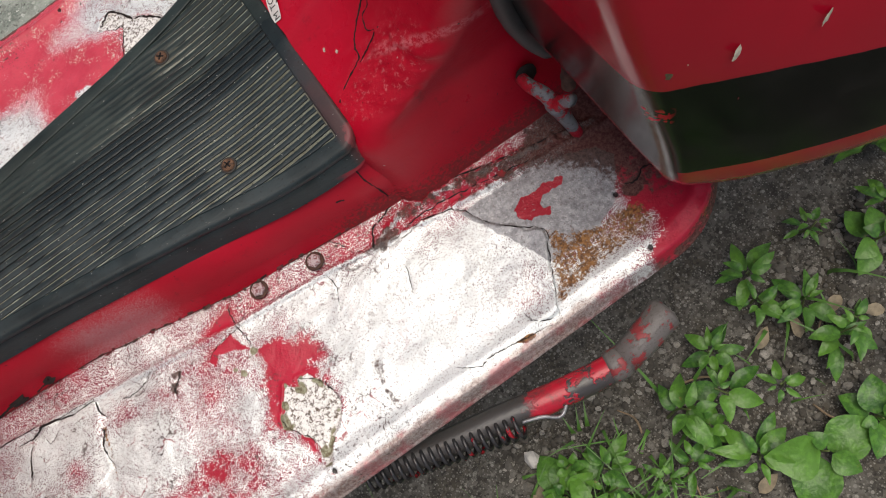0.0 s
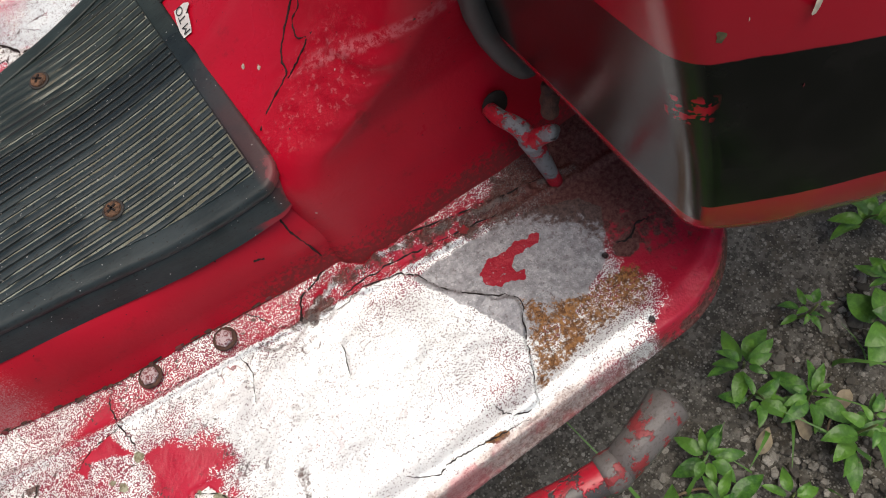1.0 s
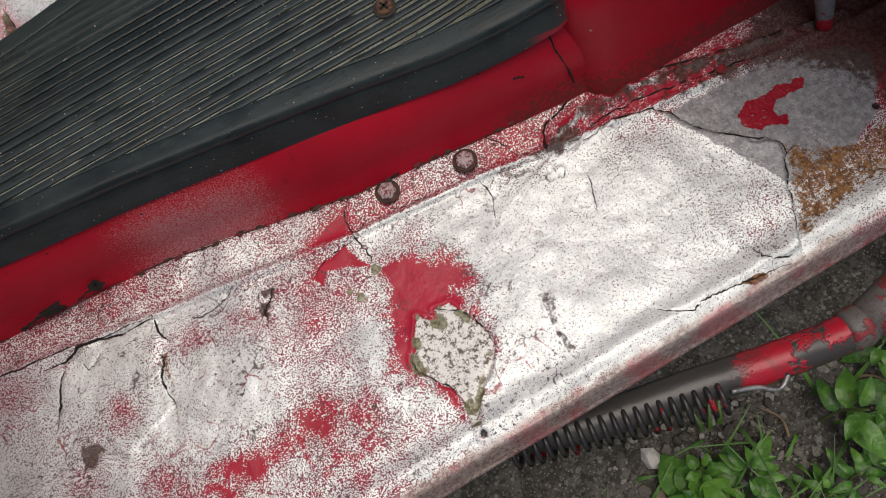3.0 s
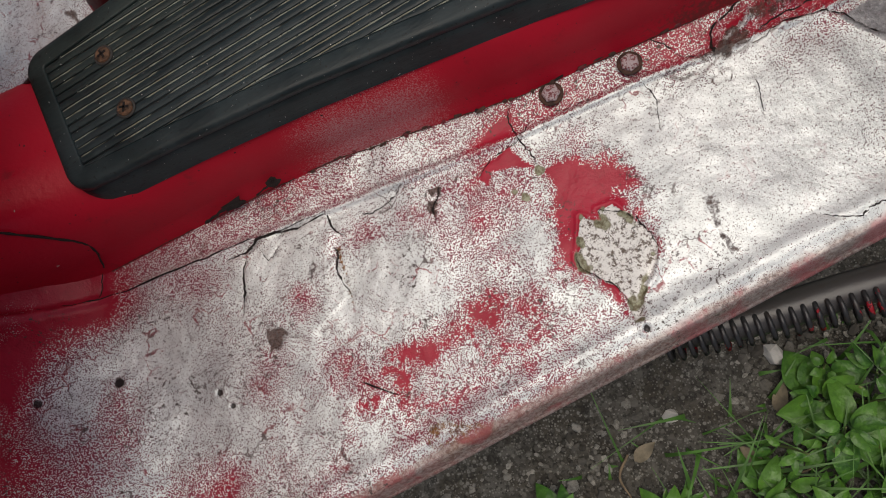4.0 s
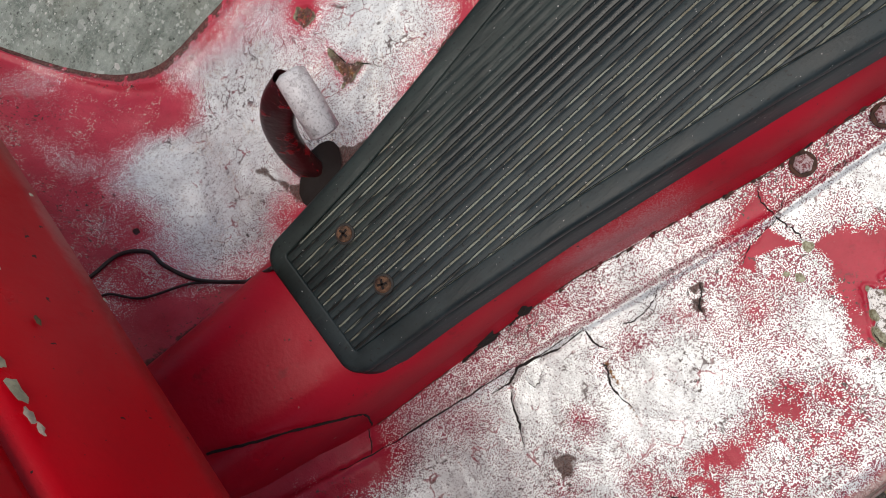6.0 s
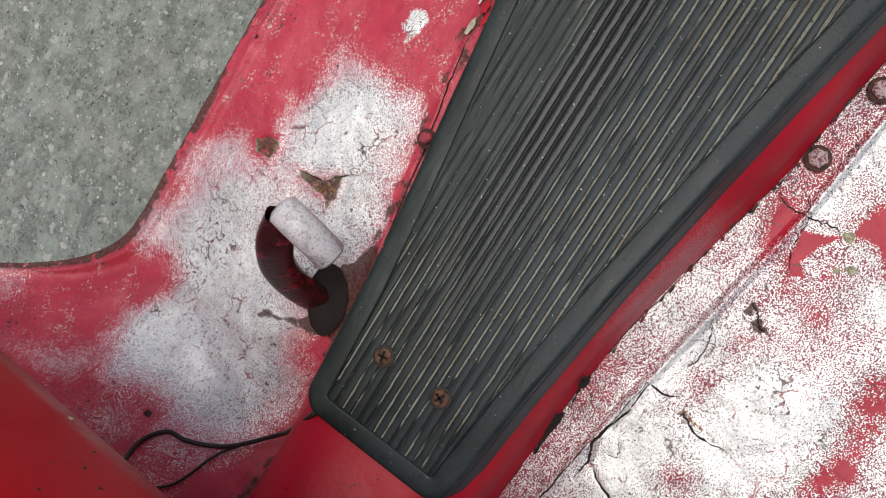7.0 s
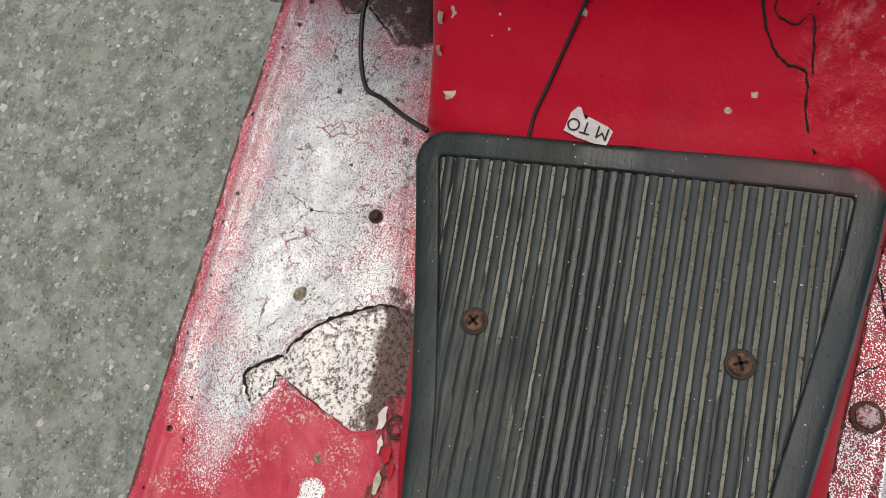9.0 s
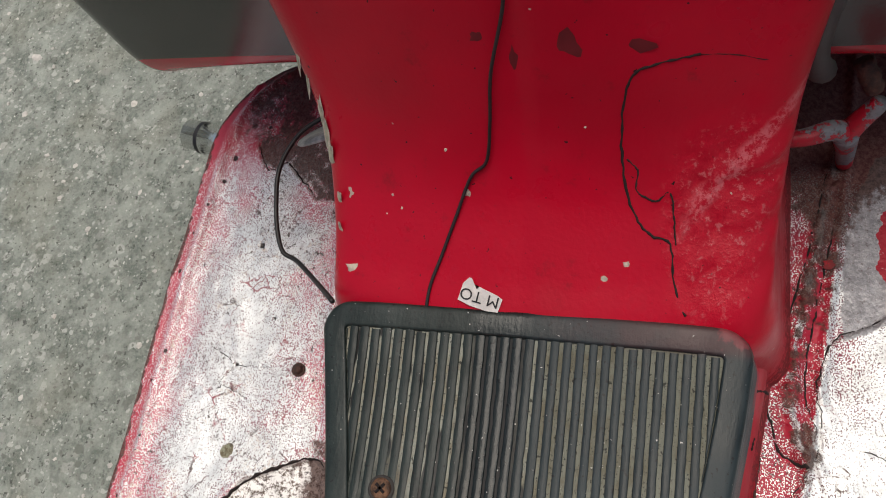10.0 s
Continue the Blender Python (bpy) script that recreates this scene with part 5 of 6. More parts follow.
M["stand"] = stand_paint()
M["lug"] = mottled("grey_lug_with_red_remains", (0.20, 0.22, 0.235), (0.42, 0.010, 0.028), 62, 0.525, 0.45)
M["foot"] = mottled("rusty_grey_foot", (0.125, 0.115, 0.110), (0.24, 0.030, 0.034), 85, 0.54, 0.5)
M["trim"] = simple("grey_rubber_trim", (0.055, 0.055, 0.055), 0.6)
M["bolt"] = mottled("sprayed_rusty_bolt", (0.22, 0.05, 0.06), (0.56, 0.48, 0.50), 800, 0.48, 0.5)
M["pedal"] = mottled("silver_sprayed_pedal", (0.68, 0.69, 0.71), (0.52, 0.52, 0.54), 150, 0.55, 0.30)
M["pedal_arm"] = mottled("dark_red_pedal_arm", (0.05, 0.012, 0.014), (0.30, 0.008, 0.018), 40, 0.55, 0.3)


def disc(r, h, sides=24, bevel=0.25):
    """A low round head, its foot at z = 0."""
    rows = []
    for rr, z in ((r, 0), (r, h * (1 - bevel)), (r * (1 - bevel * 0.5), h * 0.95), (r * 0.6, h), (r * 0.01, h)):
        rows.append([(rr * math.cos(2 * math.pi * k / sides), rr * math.sin(2 * math.pi * k / sides), z) for k in range(sides)])
    return sheet(rows, True)


def at_place(ob, place, tilt=(0, 0, 0)):
    ob.matrix_basis = pose(*place, *tilt)
    return ob


def screw(x, y, turn):
    z = MAT_Z - mat_droop(x, y) + 0.0012
    ob = own("screw", disc(0.0042, 0.0018, 24, 0.4), M["rust"], "rusty cross-head screw", parent=mat_ob)
    at_place(ob, (x, y, z), (0, 0, turn))
    bm = bmesh.new()
    for a in (0, 90):
        bmesh.ops.create_cube(bm, size=1, matrix=pose(0, 0, 0.0019, 0, 0, a) @ Matrix.Diagonal((0.0050, 0.0011, 0.0006, 1)))
    own("cross_slot", bm, M["crack"], parent=ob)
    ring = own("screw_seat", disc(0.0054, 0.0005), M["dark"], parent=mat_ob)
    at_place(ring, (x, y, z - 0.0001))


for sx, sy, turn in ((0.004, -0.043, 20), (0.004, 0.053, 50), (-0.224, 0.022, 10), (-0.224, -0.011, 65)):
    screw(sx, sy, turn)


def bolt(x, y, z, turn, r, material, label):
    washer = own("washer", disc(r * 1.34, 0.0007), M["rust_dark"], "rusty steel washer")
    at_place(washer, (x, y, z))
    head = own("hex_bolt", disc(r, 0.0019, 6, 0.30), M[material], label, smooth=False)
    at_place(head, (x, y, z + 0.0008), (0, 0, turn))
    cap = own("bolt_crown", disc(r * 0.80, 0.0007, 20), M[material], parent=head)
    at_place(cap, (0, 0, 0.0018))


M["rust_dark"] = simple("dark_rust", (0.060, 0.030, 0.022), 0.85, 0.0, 0.6, 300, 0.6)
M["red_bolt"] = mottled("red_painted_bolt", (0.10, 0.014, 0.018), (0.34, 0.03, 0.05), 260, 0.48, 0.5)
for bx_, by_, turn in ((0.005, -0.097, 10), (-0.037, -0.090, 35)):
    bolt(bx_, by_, 0.0036, turn, 0.0049, "bolt", "silver-sprayed hexagon bolt head in a rusty ring")
for bx_, by_, turn in ((-0.037, 0.0965, 5), (-0.128, 0.088, 20)):
    bolt(bx_, by_, 0.0030, turn, 0.0042, "red_bolt", "small rusty red hexagon bolt head")


bolt(0.0640, 0.1340, 0.0012, 15, 0.0028, "rust_dark", "small dark rivet with a rusty ring")


def crack_line(points, r, name="crack_edge_line", parent=None, material="crack"):
    ctrl = []
    for p in points:
        ctrl.append(Vector(p))
    pts = curve_points(ctrl, 6)
    rng = random.Random(len(points) * 7 + int(abs(points[0][0]) * 1e4))
    radii = [r * rng.uniform(0.55, 1.25) for _ in pts]
    pts = [p + Vector((rng.uniform(-1, 1), rng.uniform(-1, 1), rng.uniform(-1, 1))) * r * 0.5 for p in pts]
    return own(name, tube(pts, radii, 6), M[material], parent=parent)


def on_front(y, z, out=0.0):
    return (body_front(y, z) - out, y, z)


# the cracked filler on the rear body
for line, r in (([(-0.059, 0.154), (-0.048, 0.153), (-0.038, 0.150), (-0.034, 0.140), (-0.033, 0.123), (-0.035, 0.109), (-0.039, 0.101), (-0.045, 0.097), (-0.052, 0.095), (-0.054, 0.087), (-0.059, 0.081)], 0.00055),
                ([(-0.035, 0.118), (-0.039, 0.114), (-0.039, 0.108), (-0.046, 0.105), (-0.051, 0.107), (-0.053, 0.101), (-0.054, 0.095)], 0.0004),
                ([(-0.059, 0.154), (-0.070, 0.152), (-0.081, 0.148), (-0.088, 0.148)], 0.0002)):
    crack_line([on_front(y, z) for y, z in line], r)


def chip(place, normal, w, h, material, name="paint_chip", seed=1):
    """A small ragged flake lying on a surface."""
    nv = Vector(normal).normalized()
    a = nv.cross(Vector((0, 0, 1)))
    a = a.normalized() if a.length > 1e-3 else Vector((1, 0, 0))
    b = nv.cross(a)
    rng = random.Random(seed)
    bm = bmesh.new()
    c = Vector(place) + nv * 0.0004
    n = 11
    ring = [bm.verts.new(c + a * w * 0.5 * math.cos(t) * k + b * h * 0.5 * math.sin(t) * k - nv * 0.0003) for t, k in [(2 * math.pi * i / n, rng.uniform(0.55, 1.15)) for i in range(n)]]
    mid = bm.verts.new(c)
    for i in range(n):
        bm.faces.new((ring[i], ring[(i + 1) % n], mid))
    ob = own(name, bm, M[material])
    return ob


for i, (y, z, w, h) in enumerate(((-0.028, 0.088, 0.0028, 0.004), (-0.036, 0.091, 0.003, 0.004), (0.027, 0.1065, 0.0024, 0.004), (0.079, 0.084, 0.007, 0.006), (0.035, 0.12, 0.0015, 0.002), (0.06, 0.103, 0.0012, 0.0012), (0.056, 0.10, 0.001, 0.0016), (0.063, 0.098, 0.001, 0.001), (-0.02, 0.13, 0.0012, 0.001))):
    chip(on_front(y, z), (-0.7, 0, 0.7), w, h, "fleck", seed=i)
for i, (y, z, w, h) in enumerate(((0.0925, 0.145, 0.004, 0.012), (0.0915, 0.135, 0.004, 0.016), (0.0900, 0.124, 0.0055, 0.016), (0.0892, 0.116, 0.007, 0.016), (0.0885, 0.108, 0.008, 0.016), (0.0865, 0.0975, 0.006, 0.009), (0.0835, 0.0905, 0.0055, 0.006))):
    for k, (m, f) in enumerate((("fleck", 1.0), ("mint", 0.62))):
        turn = radians(47 + 4 * math.sin(i * 2.1))
        half = smooth_table(BODY_Z, BODY_W, z)
        chip((body_front(half - 0.02, z) + 0.02 - (0.0202 + 0.0003 * k) * math.cos(turn), half - 0.02 + (0.0202 + 0.0003 * k) * math.sin(turn), z), (-math.cos(turn), math.sin(turn), 0.35), w * 0.85 * f, 1.5 * h * (f if i % 2 else 0.9 * f), m, seed=20 + i + 9 * k)
chip((0.1394, -0.1240, 0.0022), (0, 0, 1), 0.006, 0.006, "red", seed=91)
for i, (x, y, w, h, m) in enumerate(((-0.035, 0.1045, 0.005, 0.013, "paper"), (-0.050, 0.0985, 0.005, 0.009, "red"), (-0.063, 0.1000, 0.004, 0.011, "mint"), (-0.056, 0.0950, 0.004, 0.010, "red"), (-0.046, 0.1030, 0.003, 0.008, "paper"))):
    chip((x, y, 0.0040), (0.05, 0.0, 1), w, h, m, "paint_flake", 120 + i)
# black scuffs
for i, (y, z, w, h) in enumerate(((-0.015, 0.162, 0.012, 0.014), (-0.038, 0.160, 0.016, 0.006), (0.004, 0.155, 0.004, 0.020), (0.016, 0.166, 0.006, 0.006))):
    chip(on_front(y, z, -0.0001), (-0.95, 0, 0.3), w, h, "scuff", "scuff_mark", 40 + i)


def wire(points, r, n=8, label="thin black electric wire"):
    return own("wire", tube(curve_points(points, n), r, 8), M["wire"], label)


wire([on_front(y, z, 0.0022) for y, z in ((0.003, 0.192), (0.005, 0.177), (0.012, 0.154), (0.015, 0.134), (0.018, 0.119), (0.025, 0.113), (0.032, 0.101), (0.038, 0.092), (0.043, 0.085), (0.045, 0.079))], 0.0007)
wire([(0.188, 0.115, 0.060), (0.178, 0.1340, 0.056), (0.166, 0.1435, 0.052), (0.154, 0.1462, 0.050), (0.142, 0.1456, 0.047), (0.1276, 0.143, 0.044), (0.1146, 0.1375, 0.042), (0.1094, 0.1279, 0.043), (0.0935, 0.1074, 0.058), (0.0775, 0.087, 0.0805)], 0.0012)


def round_cover():
    ob = own("round_cover", disc(0.027, 0.004, 32, 0.4), M["steel"], "round grey metal cover with red paint specks")
    at_place(ob, (0.176, 0.106, 0.062), (0, 48, 24))
    rim = own("rim", tube([(0.027 * math.cos(a), 0.027 * math.sin(a), 0.001) for a in [2 * math.pi * k / 32 for k in range(33)]], 0.0010, 8), M["steel"], parent=ob)


round_cover()


def paper_label():
    """A torn scrap of printed paper on the body."""
    bm = bmesh.new()
    rng = random.Random(4)
    outline = [(-0.0085, -0.0036), (-0.0030, -0.0046), (0.0040, -0.0050), (0.0085, -0.0044), (0.0092, 0.0016), (0.0070, 0.0026), (0.0020, 0.0036), (-0.0040, 0.0042), (-0.0052, 0.0062), (-0.0064, 0.0066), (-0.0080, 0.0034)]
    ring = [bm.verts.new((x + rng.uniform(-3, 3) * 1e-4, y + rng.uniform(-3, 3) * 1e-4, 0)) for x, y in outline]
    mid = bm.verts.new((0, 0, 0.0002))
    for i in range(len(ring)):
        bm.faces.new((ring[i], ring[(i + 1) % len(ring)], mid))
    ob = own("paper_label", bm, M["paper"], "torn scrap of white paper with black letters")
    y, z = 0.0215, 0.0835
    a, b = Vector(on_front(y, z - 0.004)), Vector(on_front(y, z + 0.004))
    up = (b - a).normalized()
    side = Vector((0, -1, 0))
    nrm = side.cross(up).normalized()
    m = Matrix((side, up, nrm)).transposed().to_4x4()
    m.translation = (a + b) / 2 + nrm * 0.0012
    ob.matrix_basis = m @ pose(0, 0, 0, 0, 0, -13)
    data = bpy.data.curves.new("letters", "FONT")
    data.body = "M TO"
    data.size, data.align_x, data.align_y = 0.0068, "CENTER", "CENTER"
    temp = new("letters", data)
    bpy.context.view_layer.update()
    me = bpy.data.meshes.new_from_object(temp.evaluated_get(bpy.context.evaluated_depsgraph_get()))
    bpy.data.objects.remove(temp)
    me.name = "letters"
    me.materials.append(M["ink"])
    letters = new("letters", me)
    letters.parent = ob
    letters.matrix_basis = pose(0, -0.0002, 0.0005, 0, 0, 180)
    tagged(letters, "black printed letters")


paper_label()


def lug():
    """A forked lug that sticks out of a hole beside the cowl."""
    mid = Vector((0.1855, -0.1245, 0.0450))
    stem = curve_points([(0.194, -0.132, 0.002), (0.190, -0.129, 0.022), mid], 7)
    base = own("forked_lug", tube(stem, [0.0040 + 0.0022 * (i / 14) ** 2 for i in range(15)], 14), M["lug"], "forked grey lug with red paint remains")
    own("fork_arm", tube(curve_points([mid + Vector((0.001, -0.001, -0.003)), (0.1835, -0.1180, 0.0500), (0.1800, -0.1080, 0.0500), (0.1790, -0.0990, 0.0490)], 6), [0.0052 - 0.0014 * i / 18 for i in range(19)], 14), M["lug"], parent=base)
    own("fork_arm", tube(curve_points([mid + Vector((0, 0, -0.003)), (0.1885, -0.1295, 0.0510), (0.1912, -0.1345, 0.0580), (0.1916, -0.1352, 0.0588)], 6), [0.0050 - 0.0012 * i / 18 for i in range(17)] + [0.0030, 0.0013], 14), M["lug"], parent=base)
    own("bracket", tube(curve_points([(0.1990, -0.1250, 0.0800), (0.1950, -0.1290, 0.0730), (0.1925, -0.1325, 0.0660)], 6), [0.0042, 0.0046, 0.0044, 0.0040, 0.0044, 0.0048, 0.0046, 0.0040, 0.0043, 0.0045, 0.0042, 0.0036, 0.0020], 10), M["rust_dark"], "corroded brown bracket end beside the lug")
    # no cut-out: a dark sheet paints the shade inside the opening
    bm = bmesh.new()
    rng = random.Random(8)
    ring = [bm.verts.new((0.1830 + 0.0085 * math.cos(a) * rng.uniform(0.8, 1.15), -0.0992, 0.0475 + 0.0125 * math.sin(a) * rng.uniform(0.8, 1.15))) for a in [2 * math.pi * k / 14 for k in range(14)]]
    bm.faces.new(ring)
    solid(own("lug_hole_shade", bm, M["crack"], "flat dark sheet painted as the shaded ragged opening behind the lug"), 0.0008, 0)
    own("edge_trim", tube(curve_points([(0.199, -0.112, 0.074), (0.191, -0.107, 0.086), (0.184, -0.102, 0.105), (0.180, -0.100, 0.13), (0.179, -0.102, 0.17), (0.184, -0.108, 0.26), (0.19, -0.112, 0.34)], 6), [0.0022, 0.0040, 0.0052] + [0.0058] * 34, 12), M["trim"], "dark grey rubber trim along the cowl edge")


lug()


M["spring"] = mottled("black_spring_steel", (0.030, 0.030, 0.032), (0.36, 0.008, 0.02), 60, 0.60, 0.35, 0.3)


def kick_stand():
    path = curve_points([(0.170, -0.253, -0.034), (0.160, -0.256, -0.034), (0.130, -0.262, -0.036), (0.09, -0.257, -0.036), (0.045, -0.247, -0.036), (-0.02, -0.232, -0.040), (-0.08, -0.20, -0.044), (-0.10, -0.14, -0.048)], 6)
    radii = [0.0096 for p in path]
    leg = own("stand_leg", tube(path, radii, 20), M["stand"], "chipped red and black tubular stand leg")
    own("stand_foot", tube([(0.130, -0.262, -0.036), (0.145, -0.2595, -0.0350), (0.158, -0.2565, -0.034), (0.170, -0.253, -0.033), (0.1725, -0.2525, -0.033)], [0.0102, 0.0106, 0.0112, 0.0118, 0.0092], 22), M["foot"], "flared grey steel stand foot with rust", parent=leg)
    c = Vector((0.126, -0.262, -0.036))
    own("collar", tube([c + Vector((-0.006, 0.001, 0)), c + Vector((-0.003, 0.0005, 0)), c + Vector((0.003, 0, 0)), c + Vector((0.006, 0, 0))], [0.0100, 0.0109, 0.0109, 0.0100], 20), M["foot"], "dented steel collar", parent=leg)
    a, b = Vector((0.056, -0.258, -0.034)), Vector((-0.050, -0.228, -0.040))
    axis = (b - a).normalized()
    u = axis.cross(Vector((0, 0, 1))).normalized()
    v = axis.cross(u)
    turns, n = 19, 19 * 12
    pts = [a + (b - a) * (i / n) + (u * math.cos(2 * math.pi * turns * i / n) + v * math.sin(2 * math.pi * turns * i / n)) * 0.0085 for i in range(n + 1)]
    own("spring", tube(pts, 0.0015, 7), M["spring"], "coil spring with red paint traces", parent=leg)
    hook = [a + Vector((0.0, 0, 0.008)), a + Vector((0.012, -0.004, 0.004)), a + Vector((0.022, -0.010, 0)), a + Vector((0.030, -0.004, 0.002)), a + Vector((0.026, 0.004, 0.002))]
    own("spring_hook", tube(curve_points(hook, 6), 0.0013, 7), M["steel"], parent=leg)


kick_stand()


def foot_peg():
    ob = own("chrome_tube", tube([(0.205, 0.17, -0.032), (0.214, 0.215, -0.032), (0.226, 0.268, -0.032)], 0.0105, 24, False), M["chrome"], "chromed tube end below the footboard")
    solid(ob, 0.0015, -1)
    own("rubber_ring", tube([(0.2228, 0.2545, -0.032), (0.2234, 0.2575, -0.032)], 0.0111, 24, False), M["wire"], parent=ob)


foot_peg()


def brake_pedal():
    arm_path = curve_points([(-0.240, 0.092, -0.020), (-0.239, 0.096, 0.002), (-0.2345, 0.1035, 0.022), (-0.2250, 0.1060, 0.045), (-0.2110, 0.1030, 0.067), (-0.1960, 0.0985, 0.080)], 7)
    rows = []
    for i, p in enumerate(arm_path):
        d = (arm_path[min(i + 1, len(arm_path) - 1)] - arm_path[max(i - 1, 0)]).normalized()
        wide = Vector((0.75, -0.62, 0.22))
        wide = (wide - d * wide.dot(d)).normalized()
        thin = d.cross(wide)
        rows.append([p + wide * 0.0095 * math.copysign(abs(math.cos(t)) ** 0.6, math.cos(t)) + thin * 0.0056 * math.copysign(abs(math.sin(t)) ** 0.6, math.sin(t)) for t in [2 * math.pi * k / 16 for k in range(16)]])
    arm = own("brake_pedal", sheet(rows, True), M["pedal_arm"], "dark red brake pedal arm rising from a slot")
    a, b = Vector((-0.1925, 0.1005, 0.0830)), Vector((-0.2010, 0.0730, 0.0660))
    pad = tube([a + (a - b).normalized() * 0.002, a, a + (b - a) * 0.5, b, b + (b - a).normalized() * 0.0012], [0.0050, 0.0085, 0.0088, 0.0085, 0.0065], 20)
    own("pedal_pad", pad, M["pedal"], "silver-sprayed pedal pad", parent=arm)
    # flat dark ellipse: the slot, widened to paint the shade beside the arm
    slot = bmesh.new()
    bmesh.ops.create_circle(slot, cap_ends=True, segments=28, radius=1, matrix=pose(-0.235, 0.0885, 0.0034, 4, 0, 25) @ Matrix.Diagonal((0.021, 0.0120, 1, 1)))
    for v in slot.verts:
        v.co.x += 0.0022 * noise.noise((v.co.x * 150, v.co.y * 150, 1))
        v.co.y += 0.0022 * noise.noise((v.co.x * 150, v.co.y * 150, 4))
    own("pedal_slot_shade", slot, M["crack"], "flat dark patch painted as the pedal slot and the shade around it")


brake_pedal()


# cracks, tears and chips on the tunnel, box and cowl
crack_line([(-0.3397, -0.0212, 0.0974), (-0.3235, -0.029, 0.0866), (-0.3058, -0.0366, 0.0719), (-0.2899, -0.0447, 0.0476), (-0.2899, -0.046, 0.0312), (-0.2987, -0.0495, 0.0122)], 0.0007)
for start, end in ((-0.30, -0.245), (-0.235, -0.18), (-0.172, -0.10), (-0.09, -0.03), (-0.02, 0.045)):
    seam = []
    for k in range(7):
        x = start + (end - start) * k / 6
        seam.append((x, -float(np.interp(x, BASE_X, BASE_Y)) - 0.0036 + 0.0007 * noise.noise((x * 90, 3, 1)), 0.0042))
    crack_line(seam, 0.0003, "dirt_seam", material="rust_dark")
    seam = [(x, -y + 0.007, z) for x, y, z in seam]
    crack_line(seam, 0.0004, "dirt_seam", material="rust_dark")
crumbs = random.Random(31)
for i in range(26):
    x = -0.165 + 0.20 * i / 25 + crumbs.uniform(-0.004, 0.004)
    y = -float(np.interp(x, BASE_X, BASE_Y)) - 0.0030
    chip((x, y + crumbs.uniform(-0.002, 0.001), 0.0052), (0, -0.6, 0.8), crumbs.uniform(0.002, 0.008), crumbs.uniform(0.0012, 0.0032), crumbs.choice(("rust_dark", "rust_dark", "crack", "scuff")), "seam_crumb", 200 + i)
crack_line([(0.0645, -0.0799, 0.0516), (0.0647, -0.088, 0.042), (0.0675, -0.0922, 0.0319), (0.0707, -0.0958, 0.0167)], 0.0006)
crack_line([(-0.236, -0.055, 0.008), (-0.2252, -0.0552, 0.0102), (-0.2154, -0.0552, 0.011), (-0.2091, -0.0566, 0.0094)], 0.0009)
crack_line([(-0.2018, -0.0568, 0.0092), (-0.196, -0.0566, 0.0105), (-0.1915, -0.0566, 0.0112), (-0.1885, -0.0562, 0.015)], 0.0006)
crack_line([(0.0274, -0.078, 0.0491), (0.0275, -0.0812, 0.045)], 0.0004)
crack_line([(0.0421, -0.0875, 0.0361), (0.0469, -0.0887, 0.0345)], 0.0006)
chip((-0.2154, -0.0552, 0.0105), (0, -0.7, 0.7), 0.016, 0.007, "crack", "torn_hole", 3)
chip((-0.1895, -0.0564, 0.012), (0, -0.7, 0.7), 0.009, 0.006, "crack", "torn_hole", 5)
for i, (y, z, w, h, m) in enumerate(((-0.1075, 0.2313, 0.002, 0.005, "fleck"), (-0.1164, 0.2323, 0.002, 0.005, "fleck"), (-0.1284, 0.222, 0.010, 0.005, "olive"), (-0.144, 0.222, 0.014, 0.006, "olive"), (-0.1291, 0.2701, 0.003, 0.002, "olive"), (-0.0113, 0.2752, 0.004, 0.003, "fleck"),
                                     (-0.0183, 0.2748, 0.006, 0.004, "mint"), (-0.0279, 0.2752, 0.010, 0.005, "mint"), (-0.0351, 0.2754, 0.006, 0.003, "fleck"), (-0.0052, 0.2549, 0.004, 0.0025, "olive"), (0.0145, 0.2573, 0.0015, 0.001, "fleck"), (-0.0402, 0.2746, 0.005, 0.003, "fleck"), (0.05, 0.225, 0.002, 0.002, "fleck"), (0.004, 0.222, 0.0016, 0.0016, "fleck"))):
    chip((-0.2542 if z > 0.228 else -0.2552, y, z), (1, 0, 0), w, h, m, seed=60 + i)


def on_cowl(x, z, out=0.0003):
    """A place on the outer side of the left cowl and the way it faces."""
    k = lerp_table([(0.110, 1.014), (0.15, 0.98), (0.175, 0.955), (0.198, 0.935), (0.22, 0.905)], z)
    r, side = 0.016, 0.085 + 0.139 * k
    cx = cowl_front(z, k) + 0.008 + r
    if x < cx:
        turn = math.asin(max(-1.0, min(1.0, (cx - x) / r)))
        return (x, -(side - r + (r + out) * math.cos(turn)), z), (-math.sin(turn), -math.cos(turn), 0.15)
    return (x, -(side + 0.42 * (x - cx) + out), z), (0.3, -0.9, 0.15)


for x, z, w, h, m, seed in ((0.2165, 0.2070, 0.013, 0.007, "fleck", 81), (0.1926, 0.2049, 0.008, 0.007, "olive", 82), (0.1995, 0.2085, 0.004, 0.004, "fleck", 83), (0.2194, 0.1728, 0.006, 0.002, "scuff", 84), (0.245, 0.212, 0.009, 0.005, "fleck", 85)):
    place, facing = on_cowl(x, z)
    chip(place, facing, w, h, m, seed=seed)
wire([(-0.372, 0.112, 0.075), (-0.3657, 0.1150, 0.0620), (-0.3560, 0.1260, 0.0390), (-0.3464, 0.1210, 0.0260), (-0.3430, 0.1070, 0.0250), (-0.3330, 0.0870, 0.0200), (-0.3080, 0.0640, 0.0240), (-0.2900, 0.0500, 0.0480), (-0.2680, 0.0380, 0.0670)], 0.0013)
